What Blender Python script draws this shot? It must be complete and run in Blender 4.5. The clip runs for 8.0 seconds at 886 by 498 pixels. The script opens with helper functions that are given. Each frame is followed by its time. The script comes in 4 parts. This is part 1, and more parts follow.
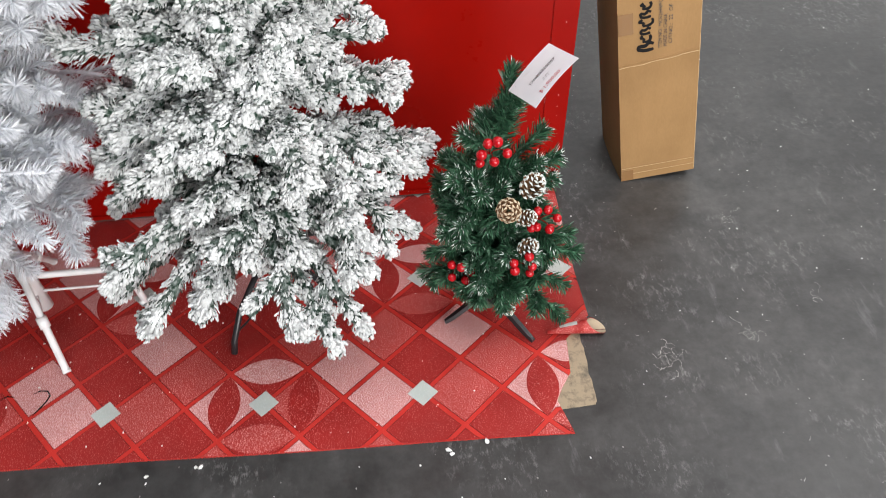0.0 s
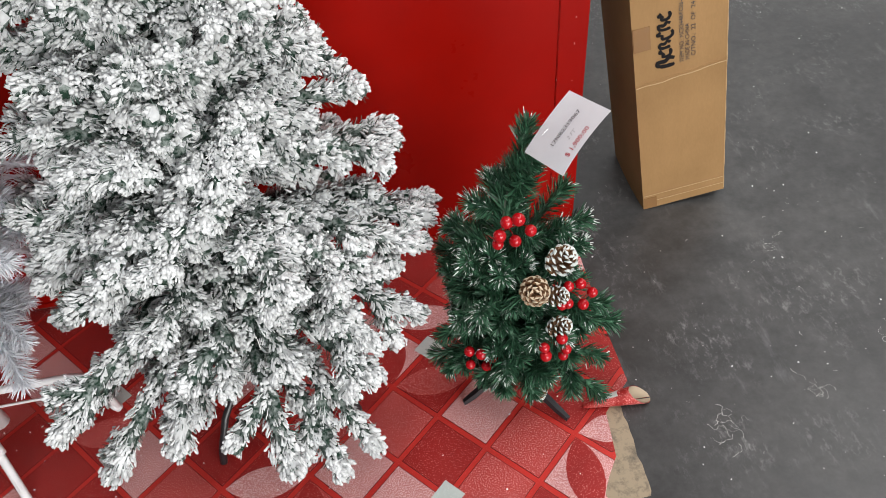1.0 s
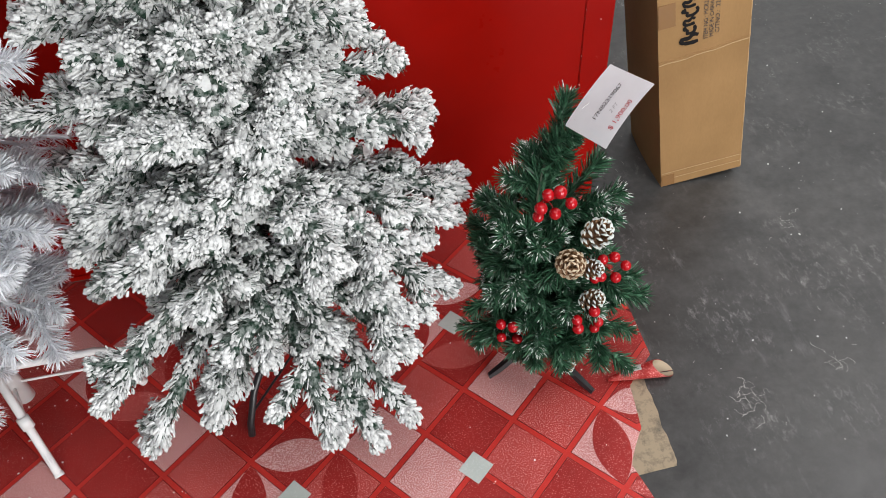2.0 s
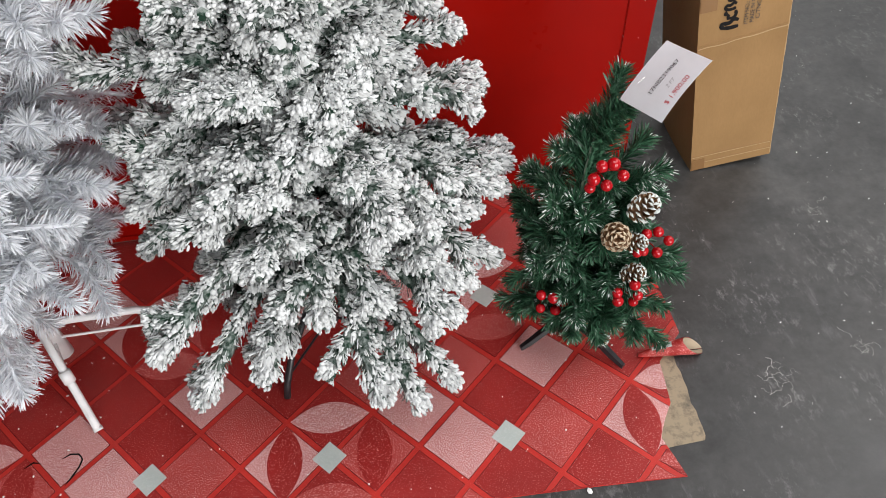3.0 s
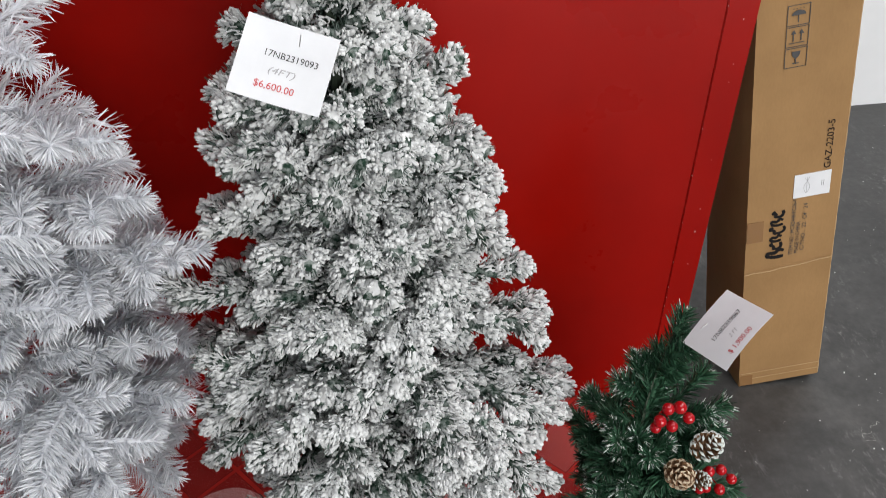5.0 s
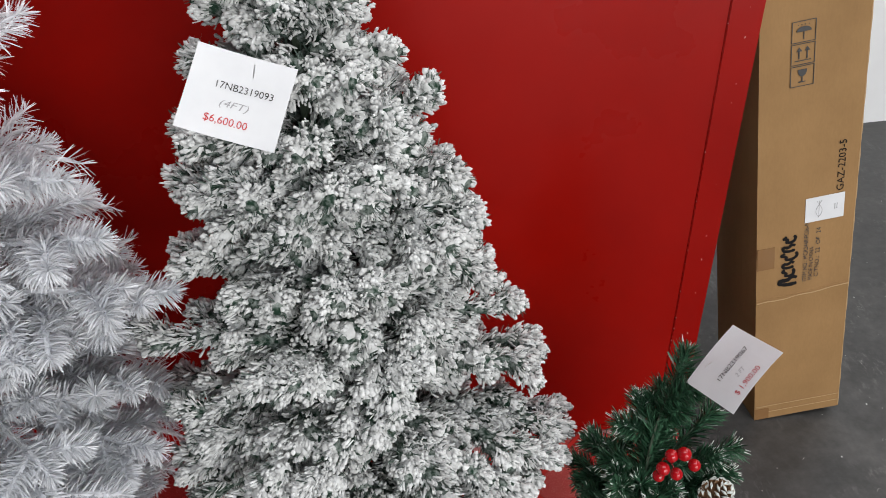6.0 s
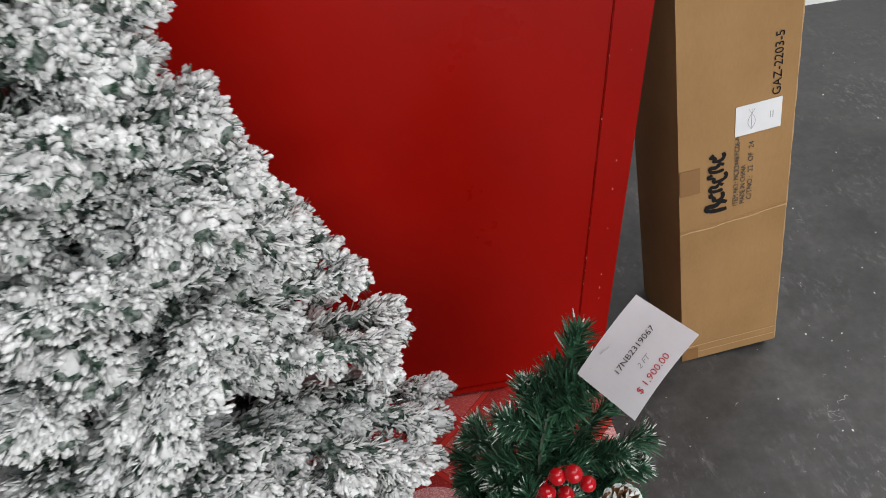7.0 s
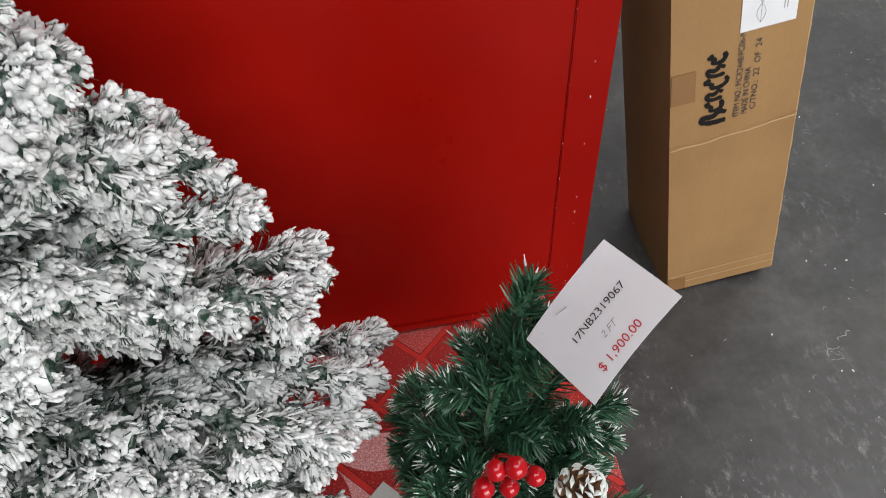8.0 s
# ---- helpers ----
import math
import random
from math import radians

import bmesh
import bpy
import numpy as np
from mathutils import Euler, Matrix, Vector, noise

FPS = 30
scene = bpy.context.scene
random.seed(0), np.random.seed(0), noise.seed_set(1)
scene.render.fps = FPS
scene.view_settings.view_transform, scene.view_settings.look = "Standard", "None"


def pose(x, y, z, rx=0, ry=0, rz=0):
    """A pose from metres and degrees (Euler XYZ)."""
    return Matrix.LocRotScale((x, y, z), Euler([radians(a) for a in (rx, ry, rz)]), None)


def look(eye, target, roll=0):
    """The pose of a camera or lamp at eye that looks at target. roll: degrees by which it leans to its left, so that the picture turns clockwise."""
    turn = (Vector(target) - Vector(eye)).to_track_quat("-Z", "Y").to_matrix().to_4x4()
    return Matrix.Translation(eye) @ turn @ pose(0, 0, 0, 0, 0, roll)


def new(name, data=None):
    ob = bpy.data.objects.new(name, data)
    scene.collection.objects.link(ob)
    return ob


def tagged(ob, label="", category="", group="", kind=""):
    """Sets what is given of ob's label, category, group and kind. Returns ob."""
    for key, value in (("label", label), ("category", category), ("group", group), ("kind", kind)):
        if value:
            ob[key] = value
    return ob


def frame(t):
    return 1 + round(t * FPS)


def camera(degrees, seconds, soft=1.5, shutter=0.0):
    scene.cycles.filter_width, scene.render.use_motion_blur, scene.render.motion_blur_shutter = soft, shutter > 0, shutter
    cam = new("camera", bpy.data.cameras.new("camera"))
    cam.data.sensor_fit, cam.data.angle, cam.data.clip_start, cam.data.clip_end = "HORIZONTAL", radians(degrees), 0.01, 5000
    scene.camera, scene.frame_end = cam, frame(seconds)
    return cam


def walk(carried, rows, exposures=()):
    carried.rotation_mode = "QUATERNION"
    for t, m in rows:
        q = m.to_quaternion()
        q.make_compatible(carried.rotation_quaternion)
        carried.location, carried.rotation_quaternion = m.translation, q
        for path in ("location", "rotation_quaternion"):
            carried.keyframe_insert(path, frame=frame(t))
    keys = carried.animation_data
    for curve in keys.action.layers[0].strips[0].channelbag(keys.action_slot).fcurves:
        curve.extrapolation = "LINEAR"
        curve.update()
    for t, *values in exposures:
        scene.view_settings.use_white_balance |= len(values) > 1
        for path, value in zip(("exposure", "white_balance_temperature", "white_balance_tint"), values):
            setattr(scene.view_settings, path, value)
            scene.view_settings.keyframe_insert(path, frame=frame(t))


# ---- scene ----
cam = camera(62.7, 8.0, soft=0.45, shutter=0.2)
PATH = [
    (0, (0.144, 0.587, 1.231), (0.144, 2.03, -0.154), -4.8),
    (0.5, (0.152, 0.754, 1.22), (0.165, 2.2, -0.162), -8.9),
    (1, (0.133, 0.863, 1.198), (0.152, 2.273, -0.22), -9.3),
    (1.5, (0.097, 0.874, 1.2), (0.138, 2.253, -0.248), -8.5),
    (2, (0.059, 0.857, 1.203), (0.102, 2.228, -0.253), -8.4),
    (2.2, (0.04, 0.85, 1.203), (0.08, 2.209, -0.265), -8.4),
    (3.3, (-0.044, 0.826, 1.21), (0.01, 2.172, -0.269), -4.6),
    (3.5, (-0.058, 0.829, 1.237), (0.0, 2.205, -0.214), -3.6),
    (4, (-0.076, 0.846, 1.268), (-0.021, 2.319, -0.084), -3.2),
    (4.5, (-0.088, 0.857, 1.286), (-0.034, 2.406, 0.022), -3.4),
    (5, (-0.084, 0.866, 1.321), (-0.051, 2.503, 0.172), -4.1),
    (5.2, (-0.077, 0.87, 1.329), (-0.061, 2.528, 0.21), -4.3),
    (6.3, (-0.012, 0.975, 1.264), (-0.011, 2.649, 0.169), -6.4),
    (6.5, (0.012, 1.022, 1.234), (0.042, 2.647, 0.068), -7.7),
    (7, (0.126, 1.177, 1.178), (0.212, 2.684, -0.134), -7.2),
    (7.4, (0.163, 1.286, 1.118), (0.263, 2.712, -0.281), -6.6),
    (7.5, (0.185, 1.292, 1.113), (0.25, 2.702, -0.303), -7.8),
    (8, (0.203, 1.315, 1.071), (0.262, 2.639, -0.427), -7.7),
]
walk(cam, [(t, look(eye, target, roll)) for t, eye, target, roll in PATH], exposures=[(0.0, 0.42), (1.0, 0.19), (2.0, 0.13), (3.5, 0.15), (5.0, -0.14), (6.5, -0.24), (7.0, -0.2), (8.0, -0.02)])

# ---- world and light ----
world = bpy.data.worlds.new("sky")
scene.world = world
world.use_nodes = True
wn = world.node_tree.nodes
sky = wn.new("ShaderNodeTexSky")
sky.sky_type, sky.sun_disc = "NISHITA", False
sky.sun_elevation, sky.sun_rotation = radians(50), radians(150)
world.node_tree.links.new(sky.outputs[0], wn["Background"].inputs[0])
wn["Background"].inputs[1].default_value = 0.12


def area_light(name, m, sx, sy, watts, colour):
    data = bpy.data.lights.new(name, "AREA")
    data.shape, data.size, data.size_y, data.energy, data.color = "RECTANGLE", sx, sy, watts, colour
    ob = new(name, data)
    ob.matrix_world = m
    return ob


# area lamps in an assumed roller door and assumed roof openings, none of them seen
area_light("assumed_door_daylight", look((2.4, -3.9, 1.75), (0.3, 1.8, 0.6)), 5.0, 3.1, 395, (1.0, 0.985, 0.967))
area_light("assumed_roof_daylight", look((0.8, 0.5, 4.2), (0.8, 0.5, 0.0)), 4.0, 1.7, 92, (1.0, 0.985, 0.967))
# added towards the north-east for the sheen on the floor
area_light("assumed_roof_daylight", look((3.2, 2.5, 4.2), (3.2, 2.5, 0.0)), 1.6, 1.6, 70, (1.0, 0.985, 0.967))


# ---- materials ----
def material(name, base, rough=0.6, metal=0.0, spec=0.5):
    m = bpy.data.materials.new(name)
    m.use_nodes = True
    b = m.node_tree.nodes["Principled BSDF"]
    b.inputs["Base Color"].default_value = (*base, 1)
    b.inputs["Roughness"].default_value = rough
    b.inputs["Metallic"].default_value = metal
    b.inputs["Specular IOR Level"].default_value = spec
    return m


def node(m, kind, **sets):
    n = m.node_tree.nodes.new(kind)
    for k, v in sets.items():
        n.inputs[k].default_value = v
    return n


def link(m, a, b):
    m.node_tree.links.new(a, b)


def coords(m, scale=(1, 1, 1)):
    tc = node(m, "ShaderNodeTexCoord")
    mp = node(m, "ShaderNodeMapping", Scale=scale)
    link(m, tc.outputs["Object"], mp.inputs["Vector"])
    return mp.outputs["Vector"]


def ramp(m, value, stops):
    r = node(m, "ShaderNodeValToRGB")
    e = r.color_ramp.elements
    while len(e) < len(stops):
        e.new(0.5)
    for el, (p, c) in zip(e, stops):
        el.position, el.color = p, (*c, 1)
    link(m, value, r.inputs["Fac"])
    return r.outputs["Color"]


def noise_tex(m, vec, scale, detail=4.0, rough=0.55):
    n = node(m, "ShaderNodeTexNoise", Scale=scale, Detail=detail, Roughness=rough)
    link(m, vec, n.inputs["Vector"])
    return n.outputs["Fac"]


def mix(m, fac, a, b, blend="MIX"):
    n = m.node_tree.nodes.new("ShaderNodeMix")
    n.data_type, n.blend_type = "RGBA", blend
    for sock, v in ((n.inputs[0], fac), (n.inputs[6], a), (n.inputs[7], b)):
        if isinstance(v, (int, float)):
            sock.default_value = v
        elif isinstance(v, tuple):
            sock.default_value = (*v, 1)
        else:
            link(m, v, sock)
    return n.outputs[2]


def finish(m, colour=None, rough=None, height=None, strength=0.2, distance=0.002):
    b = m.node_tree.nodes["Principled BSDF"]
    if colour is not None:
        link(m, colour, b.inputs["Base Color"])
    if rough is not None:
        link(m, rough, b.inputs["Roughness"])
    if height is not None:
        bump = node(m, "ShaderNodeBump", Strength=strength, Distance=distance)
        link(m, height, bump.inputs["Height"])
        link(m, bump.outputs["Normal"], b.inputs["Normal"])
    return m


def scalar_ramp(m, value, lo, hi, a=0.3, b=0.7):
    return ramp(m, value, [(a, (lo,) * 3), (b, (hi,) * 3)])


# polished dark concrete, scuffed
FLOOR = material("dark_concrete", (0.07, 0.07, 0.075), 0.4, spec=0.4)
v = coords(FLOOR)
big = ramp(FLOOR, noise_tex(FLOOR, v, 1.6, 6), [(0.3, (0.034, 0.0335, 0.033)), (0.7, (0.072, 0.0705, 0.0685))])
fine = ramp(FLOOR, noise_tex(FLOOR, v, 38, 6, 0.7), [(0.3, (0.72,) * 3), (0.75, (1.2,) * 3)])
c = mix(FLOOR, 1.0, big, fine, "MULTIPLY")
stretched = coords(FLOOR, (1.0, 0.25, 1))
scuff = ramp(FLOOR, noise_tex(FLOOR, stretched, 16, 8, 0.75), [(0.60, (0, 0, 0)), (0.76, (0.6,) * 3)])
c = mix(FLOOR, scuff, c, (0.19, 0.19, 0.19))
vor = node(FLOOR, "ShaderNodeTexVoronoi", Scale=26.0)
link(FLOOR, v, vor.inputs["Vector"])
cloud = ramp(FLOOR, noise_tex(FLOOR, v, 7, 7, 0.68), [(0.34, (0.62,) * 3), (0.68, (1.32,) * 3)])
c = mix(FLOOR, 1.0, c, cloud, "MULTIPLY")
patchy = ramp(FLOOR, noise_tex(FLOOR, v, 4.3, 3), [(0.50, (0, 0, 0)), (0.66, (1, 1, 1))])
rub = ramp(FLOOR, noise_tex(FLOOR, coords(FLOOR, (1, 0.5, 1)), 70, 6, 0.8), [(0.52, (0, 0, 0)), (0.66, (0.7,) * 3)])
rub = mix(FLOOR, 1.0, rub, patchy, "MULTIPLY")
c = mix(FLOOR, rub, c, (0.26, 0.255, 0.25))
speck = ramp(FLOOR, vor.outputs["Distance"], [(0.028, (0.8,) * 3), (0.05, (0, 0, 0))])
c = mix(FLOOR, speck, c, (0.36, 0.35, 0.33))
finish(FLOOR, c, scalar_ramp(FLOOR, noise_tex(FLOOR, v, 7, 5), 0.30, 0.52), noise_tex(FLOOR, v, 60, 5), 0.12, 0.002)


def vinyl(name, base, glint, amount, rough=0.38):
    m = material(name, base, rough, spec=0.32)
    v = coords(m)
    n = noise_tex(m, v, 400, 3)
    s = ramp(m, n, [(0.58 - amount, (0, 0, 0)), (0.66 - amount * 0.5, (1, 1, 1))])
    col = mix(m, s, base, glint)
    dirt = ramp(m, noise_tex(m, v, 9, 5), [(0.3, (0.82,) * 3), (0.7, (1.05,) * 3)])
    col = mix(m, 1.0, col, dirt, "MULTIPLY")
    return finish(m, col, None, n, 0.25, 0.001)


V_LINE = vinyl("vinyl_red_line", (0.56, 0.034, 0.026), (0.62, 0.065, 0.05), 0.0)
V_DARK = vinyl("vinyl_dark_red", (0.33, 0.02, 0.018), (0.62, 0.20, 0.18), 0.0)
V_MID = vinyl("vinyl_mid_red", (0.44, 0.05, 0.045), (0.70, 0.26, 0.24), 0.06)
V_LIGHT = vinyl("vinyl_pink", (0.54, 0.20, 0.19), (0.78, 0.50, 0.49), 0.12)
V_RIM = vinyl("vinyl_dark_rim", (0.10, 0.008, 0.008), (0.16, 0.02, 0.02), 0.0)
V_GREY = vinyl("vinyl_grey_square", (0.50, 0.55, 0.52), (0.56, 0.60, 0.58), 0.05)
BACKING = finish(material("vinyl_backing", (0.38, 0.30, 0.21), 0.8))
TAPE_OLD = material("old_tape", (0.33, 0.28, 0.2), 0.7)
v = coords(TAPE_OLD)
finish(TAPE_OLD, ramp(TAPE_OLD, noise_tex(TAPE_OLD, v, 35, 6, 0.7), [(0.3, (0.10, 0.085, 0.065)), (0.52, (0.34, 0.265, 0.175))]), None, noise_tex(TAPE_OLD, v, 80), 0.3)

# red gloss paint on sheet metal
RED = material("red_gloss_paint", (0.33, 0.006, 0.006), 0.32, spec=0.14)
v = coords(RED)
c = ramp(RED, noise_tex(RED, v, 2.2, 4), [(0.3, (0.205, 0.0024, 0.0010)), (0.7, (0.285, 0.0042, 0.0018))])
dust = ramp(RED, noise_tex(RED, v, 130, 4, 0.7), [(0.7, (0, 0, 0)), (0.8, (0.2,) * 3)])
c = mix(RED, dust, c, (0.4, 0.12, 0.1))
finish(RED, c, scalar_ramp(RED, noise_tex(RED, v, 5, 5), 0.24, 0.42), noise_tex(RED, v, 4, 3), 0.08, 0.02)
CHIP = material("bare_chip", (0.6, 0.45, 0.42), 0.6)
# one dark colour for the dirt and the shade under the panel
DARKGAP = finish(material("dirty_dark_gap", (0.06, 0.055, 0.05), 0.8))

# corrugated cardboard
CARD = material("cardboard", (0.42, 0.27, 0.14), 0.75, spec=0.3)
v = coords(CARD)
c = ramp(CARD, noise_tex(CARD, v, 5, 6), [(0.3, (0.245, 0.138, 0.054)), (0.7, (0.325, 0.187, 0.076))])
fib = ramp(CARD, noise_tex(CARD, coords(CARD, (300, 300, 90)), 1.0, 4), [(0.3, (0.965,) * 3), (0.7, (1.03,) * 3)])
c = mix(CARD, 1.0, c, fib, "MULTIPLY")
finish(CARD, c, None, noise_tex(CARD, v, 11, 4), 0.35, 0.008)
CARD_EDGE = material("worn_cardboard_edge", (0.42, 0.28, 0.145), 0.8)
PACKTAPE = material("brown_packing_tape", (0.22, 0.115, 0.045), 0.25)
INK = material("black_ink", (0.014, 0.013, 0.013), 0.9, spec=0.1)
INK_GREY = material("grey_ink", (0.035, 0.034, 0.034), 0.6)
INK_PENCIL = material("pencil_line", (0.33, 0.33, 0.34), 0.6)
INK_RED = material("red_ink", (0.48, 0.025, 0.03), 0.6)
PAPER = material("white_paper", (0.80, 0.81, 0.84), 0.7)
v = coords(PAPER)
finish(PAPER, ramp(PAPER, noise_tex(PAPER, v, 20, 4), [(0.3, (0.63, 0.64, 0.665)), (0.7, (0.69, 0.70, 0.72))]), None, noise_tex(PAPER, v, 14, 3), 0.15, 0.004)
STAPLE = material("staple_wire", (0.6, 0.6, 0.6), 0.3, 1.0)

# tree materials
SNOW = material("flock_snow", (0.8, 0.81, 0.81), 0.9, spec=0.2)
v = coords(SNOW)
isle = node(SNOW, "ShaderNodeNewGeometry").outputs["Random Per Island"]
c = ramp(SNOW, noise_tex(SNOW, v, 55, 4), [(0.3, (0.53, 0.54, 0.535)), (0.62, (0.70, 0.71, 0.71))])
c = mix(SNOW, 1.0, c, scalar_ramp(SNOW, isle, 0.72, 1.06, 0.0, 0.7), "MULTIPLY")
finish(SNOW, c, None, noise_tex(SNOW, v, 420, 3), 0.5, 0.0015)


def needle_mat(name, dark, light, rough):
    m = material(name, light, rough)
    g = node(m, "ShaderNodeNewGeometry")
    return finish(m, ramp(m, g.outputs["Random Per Island"], [(0.0, dark), (1.0, light)]))


# the pale end of the green range puts needle highlights into the colour
GREEN = needle_mat("green_needle", (0.008, 0.034, 0.017), (0.062, 0.17, 0.092), 0.36)
GREYGREEN = needle_mat("dusted_green_needle", (0.010, 0.036, 0.022), (0.17, 0.225, 0.195), 0.6)
WHITE_NEEDLE = needle_mat("white_tinsel_needle", (0.64, 0.66, 0.70), (0.83, 0.84, 0.87), 0.45)
# thin crust whose dark tone also paints the shade between needles
CRUST_SHADE = material("flock_crust_and_gap_shade", (0.4, 0.43, 0.41), 0.9, spec=0.2)
v = coords(CRUST_SHADE)
finish(CRUST_SHADE, ramp(CRUST_SHADE, noise_tex(CRUST_SHADE, v, 140, 4), [(0.40, (0.014, 0.038, 0.024)), (0.68, (0.30, 0.335, 0.315))]), None, noise_tex(CRUST_SHADE, v, 420, 3), 0.6, 0.002)
FROST = material("white_frost_tip", (0.58, 0.62, 0.59), 0.8)
TWIG = material("wrapped_wire", (0.05, 0.07, 0.045), 0.7)
TWIG_WHITE = material("white_wrapped_wire", (0.6, 0.6, 0.62), 0.6)
BLACK_METAL = material("black_painted_metal", (0.018, 0.018, 0.02), 0.35)
WHITE_METAL = material("white_painted_metal", (0.72, 0.72, 0.72), 0.35)
BERRY = material("red_lacquer_berry", (0.38, 0.005, 0.009), 0.12)
CONE = material("pine_cone_brown", (0.16, 0.075, 0.03), 0.6)
v = coords(CONE)
finish(CONE, ramp(CONE, noise_tex(CONE, v, 120, 4), [(0.3, (0.10, 0.045, 0.018)), (0.7, (0.26, 0.14, 0.065))]))
CREAM = material("cream_cone_rim", (0.5, 0.4, 0.28), 0.7)
FOAM = material("white_foam_crumb", (0.8, 0.8, 0.78), 0.8)
SCUFF = material("chalky_scuff", (0.42, 0.41, 0.39), 0.9)
PLASTER = material("white_wall_paint", (0.78, 0.79, 0.8), 0.6)
v = coords(PLASTER)
finish(PLASTER, ramp(PLASTER, noise_tex(PLASTER, v, 3, 5), [(0.3, (0.72, 0.73, 0.74)), (0.7, (0.81, 0.82, 0.83))]), None, noise_tex(PLASTER, v, 40), 0.1)


# greys of the unseen ceiling and walls, kept dark to cut bounced light
ROOF = material("unseen_ceiling_grey", (0.2, 0.21, 0.22), 0.6)
v = coords(ROOF)
finish(ROOF, ramp(ROOF, noise_tex(ROOF, v, 2, 4), [(0.3, (0.16, 0.17, 0.18)), (0.7, (0.24, 0.25, 0.26))]))
BLOCK = material("unseen_wall_grey", (0.3, 0.3, 0.3), 0.8)
v = coords(BLOCK)
finish(BLOCK, ramp(BLOCK, noise_tex(BLOCK, v, 3, 5), [(0.3, (0.22, 0.22, 0.22)), (0.7, (0.34, 0.34, 0.33))]), None, noise_tex(BLOCK, v, 40), 0.1)


# ---- mesh helpers ----
def mesh_of(name, bm, mats, smooth=False):
    me = bpy.data.meshes.new(name)
    bm.to_mesh(me)
    bm.free()
    for m in mats if isinstance(mats, (list, tuple)) else [mats]:
        me.materials.append(m)
    if smooth:
        me.polygons.foreach_set("use_smooth", [True] * len(me.polygons))
    return me


def part(name, bm, mats, parent=None, label="", smooth=False):
    me = bm if isinstance(bm, bpy.types.Mesh) else mesh_of(name, bm, mats, smooth)
    ob = new(name, me)
    if parent is not None:
        ob.parent = parent
    if label:
        tagged(ob, label)
    return ob


def thing(name, label, category, m=None, group="", kind=""):
    ob = new(name)
    ob.empty_display_size = 0.05
    if m is not None:
        ob.matrix_world = m
    return tagged(ob, label, category, group, kind)


def box_bm(x0, x1, y0, y1, z0, z1, bevel=0.0, bm=None):
    own = bm is None
    bm = bm or bmesh.new()
    r = bmesh.ops.create_cube(bm, size=1)
    bmesh.ops.transform(bm, matrix=Matrix.Translation(((x0 + x1) / 2, (y0 + y1) / 2, (z0 + z1) / 2)) @ Matrix.Diagonal((x1 - x0, y1 - y0, z1 - z0, 1)), verts=r["verts"])
    if bevel and own:
        bmesh.ops.bevel(bm, geom=bm.edges[:], offset=bevel, segments=2, affect="EDGES")
    return bm


def tube_bm(points, radius, sides=8, bm=None, ends=None):
    """A round tube along points; radius: one number or one per point."""
    bm = bm or bmesh.new()
    pts = [Vector(p) for p in points]
    rad = radius if isinstance(radius, (list, tuple)) else [radius] * len(pts)
    rings = []
    side = None
    for i, p in enumerate(pts):
        d = (pts[min(i + 1, len(pts) - 1)] - pts[max(i - 1, 0)]).normalized()
        if side is None:
            side = d.orthogonal().normalized()
        side = (side - d * side.dot(d)).normalized()
        up = d.cross(side)
        rings.append([bm.verts.new(p + rad[i] * (math.cos(a) * side + math.sin(a) * up)) for a in (2 * math.pi * k / sides for k in range(sides))])
    for a, b in zip(rings, rings[1:]):
        for k in range(sides):
            bm.faces.new((a[k], a[(k + 1) % sides], b[(k + 1) % sides], b[k]))
    bm.faces.new(rings[0][::-1])
    bm.faces.new(rings[-1])
    return bm


def arc(a, b, sag, n=8):
    """Points from a to b, lifted by sag in the middle."""
    a, b = Vector(a), Vector(b)
    return [a.lerp(b, i / n) + Vector((0, 0, sag * 4 * (i / n) * (1 - i / n))) for i in range(n + 1)]


def text_mesh(name, body, width, mat, height=None, slant=0.0):
    cu = bpy.data.curves.new(name, "FONT")
    cu.body, cu.align_x, cu.align_y, cu.shear = body, "CENTER", "CENTER", slant
    cu.resolution_u = 3
    ob = bpy.data.objects.new(name, cu)
    scene.collection.objects.link(ob)
    bpy.context.view_layer.update()
    me = bpy.data.meshes.new_from_object(ob.evaluated_get(bpy.context.evaluated_depsgraph_get()))
    bpy.data.objects.remove(ob)
    co = np.empty(len(me.vertices) * 3)
    me.vertices.foreach_get("co", co)
    co = co.reshape(-1, 3)
    lo, hi = co.min(0), co.max(0)
    co -= (lo + hi) / 2
    s = width / (hi[0] - lo[0])
    sy = s if height is None else height / (hi[1] - lo[1])
    co *= (s, sy, s)
    me.vertices.foreach_set("co", co.ravel())
    me.materials.clear()
    me.materials.append(mat)
    me.name = name
    me.update()
    return me


# ---- the hall ----
def slab(name, x0, x1, y0, y1, z0, z1, mat, label, category="wall"):
    ob = part(name, box_bm(x0, x1, y0, y1, z0, z1), mat)
    return tagged(ob, label, category, kind="structure")


slab("floor", -5.0, 6.2, -4.2, 3.72, -0.15, 0.0, FLOOR, "dark grey polished concrete floor with scuffs and specks", "floor")
slab("wall_north", -5.0, 6.2, 3.52, 3.72, 0.0, 4.3, PLASTER, "white painted wall at the far end of the hall")
# unseen walls and ceiling, added to close the hall and shape its light
slab("unseen_wall_west", -5.2, -5.0, -4.2, 3.72, 0.0, 4.3, BLOCK, "unseen grey side wall added to enclose the hall")
slab("unseen_wall_east", 6.2, 6.4, -4.2, 3.72, 0.0, 4.3, BLOCK, "unseen grey side wall added to enclose the hall")
bm = box_bm(-5.0, 0.0, -4.4, -4.2, 0.0, 4.3)
box_bm(5.2, 6.2, -4.4, -4.2, 0.0, 4.3, bm=bm)
box_bm(0.0, 5.2, -4.4, -4.2, 3.3, 4.3, bm=bm)
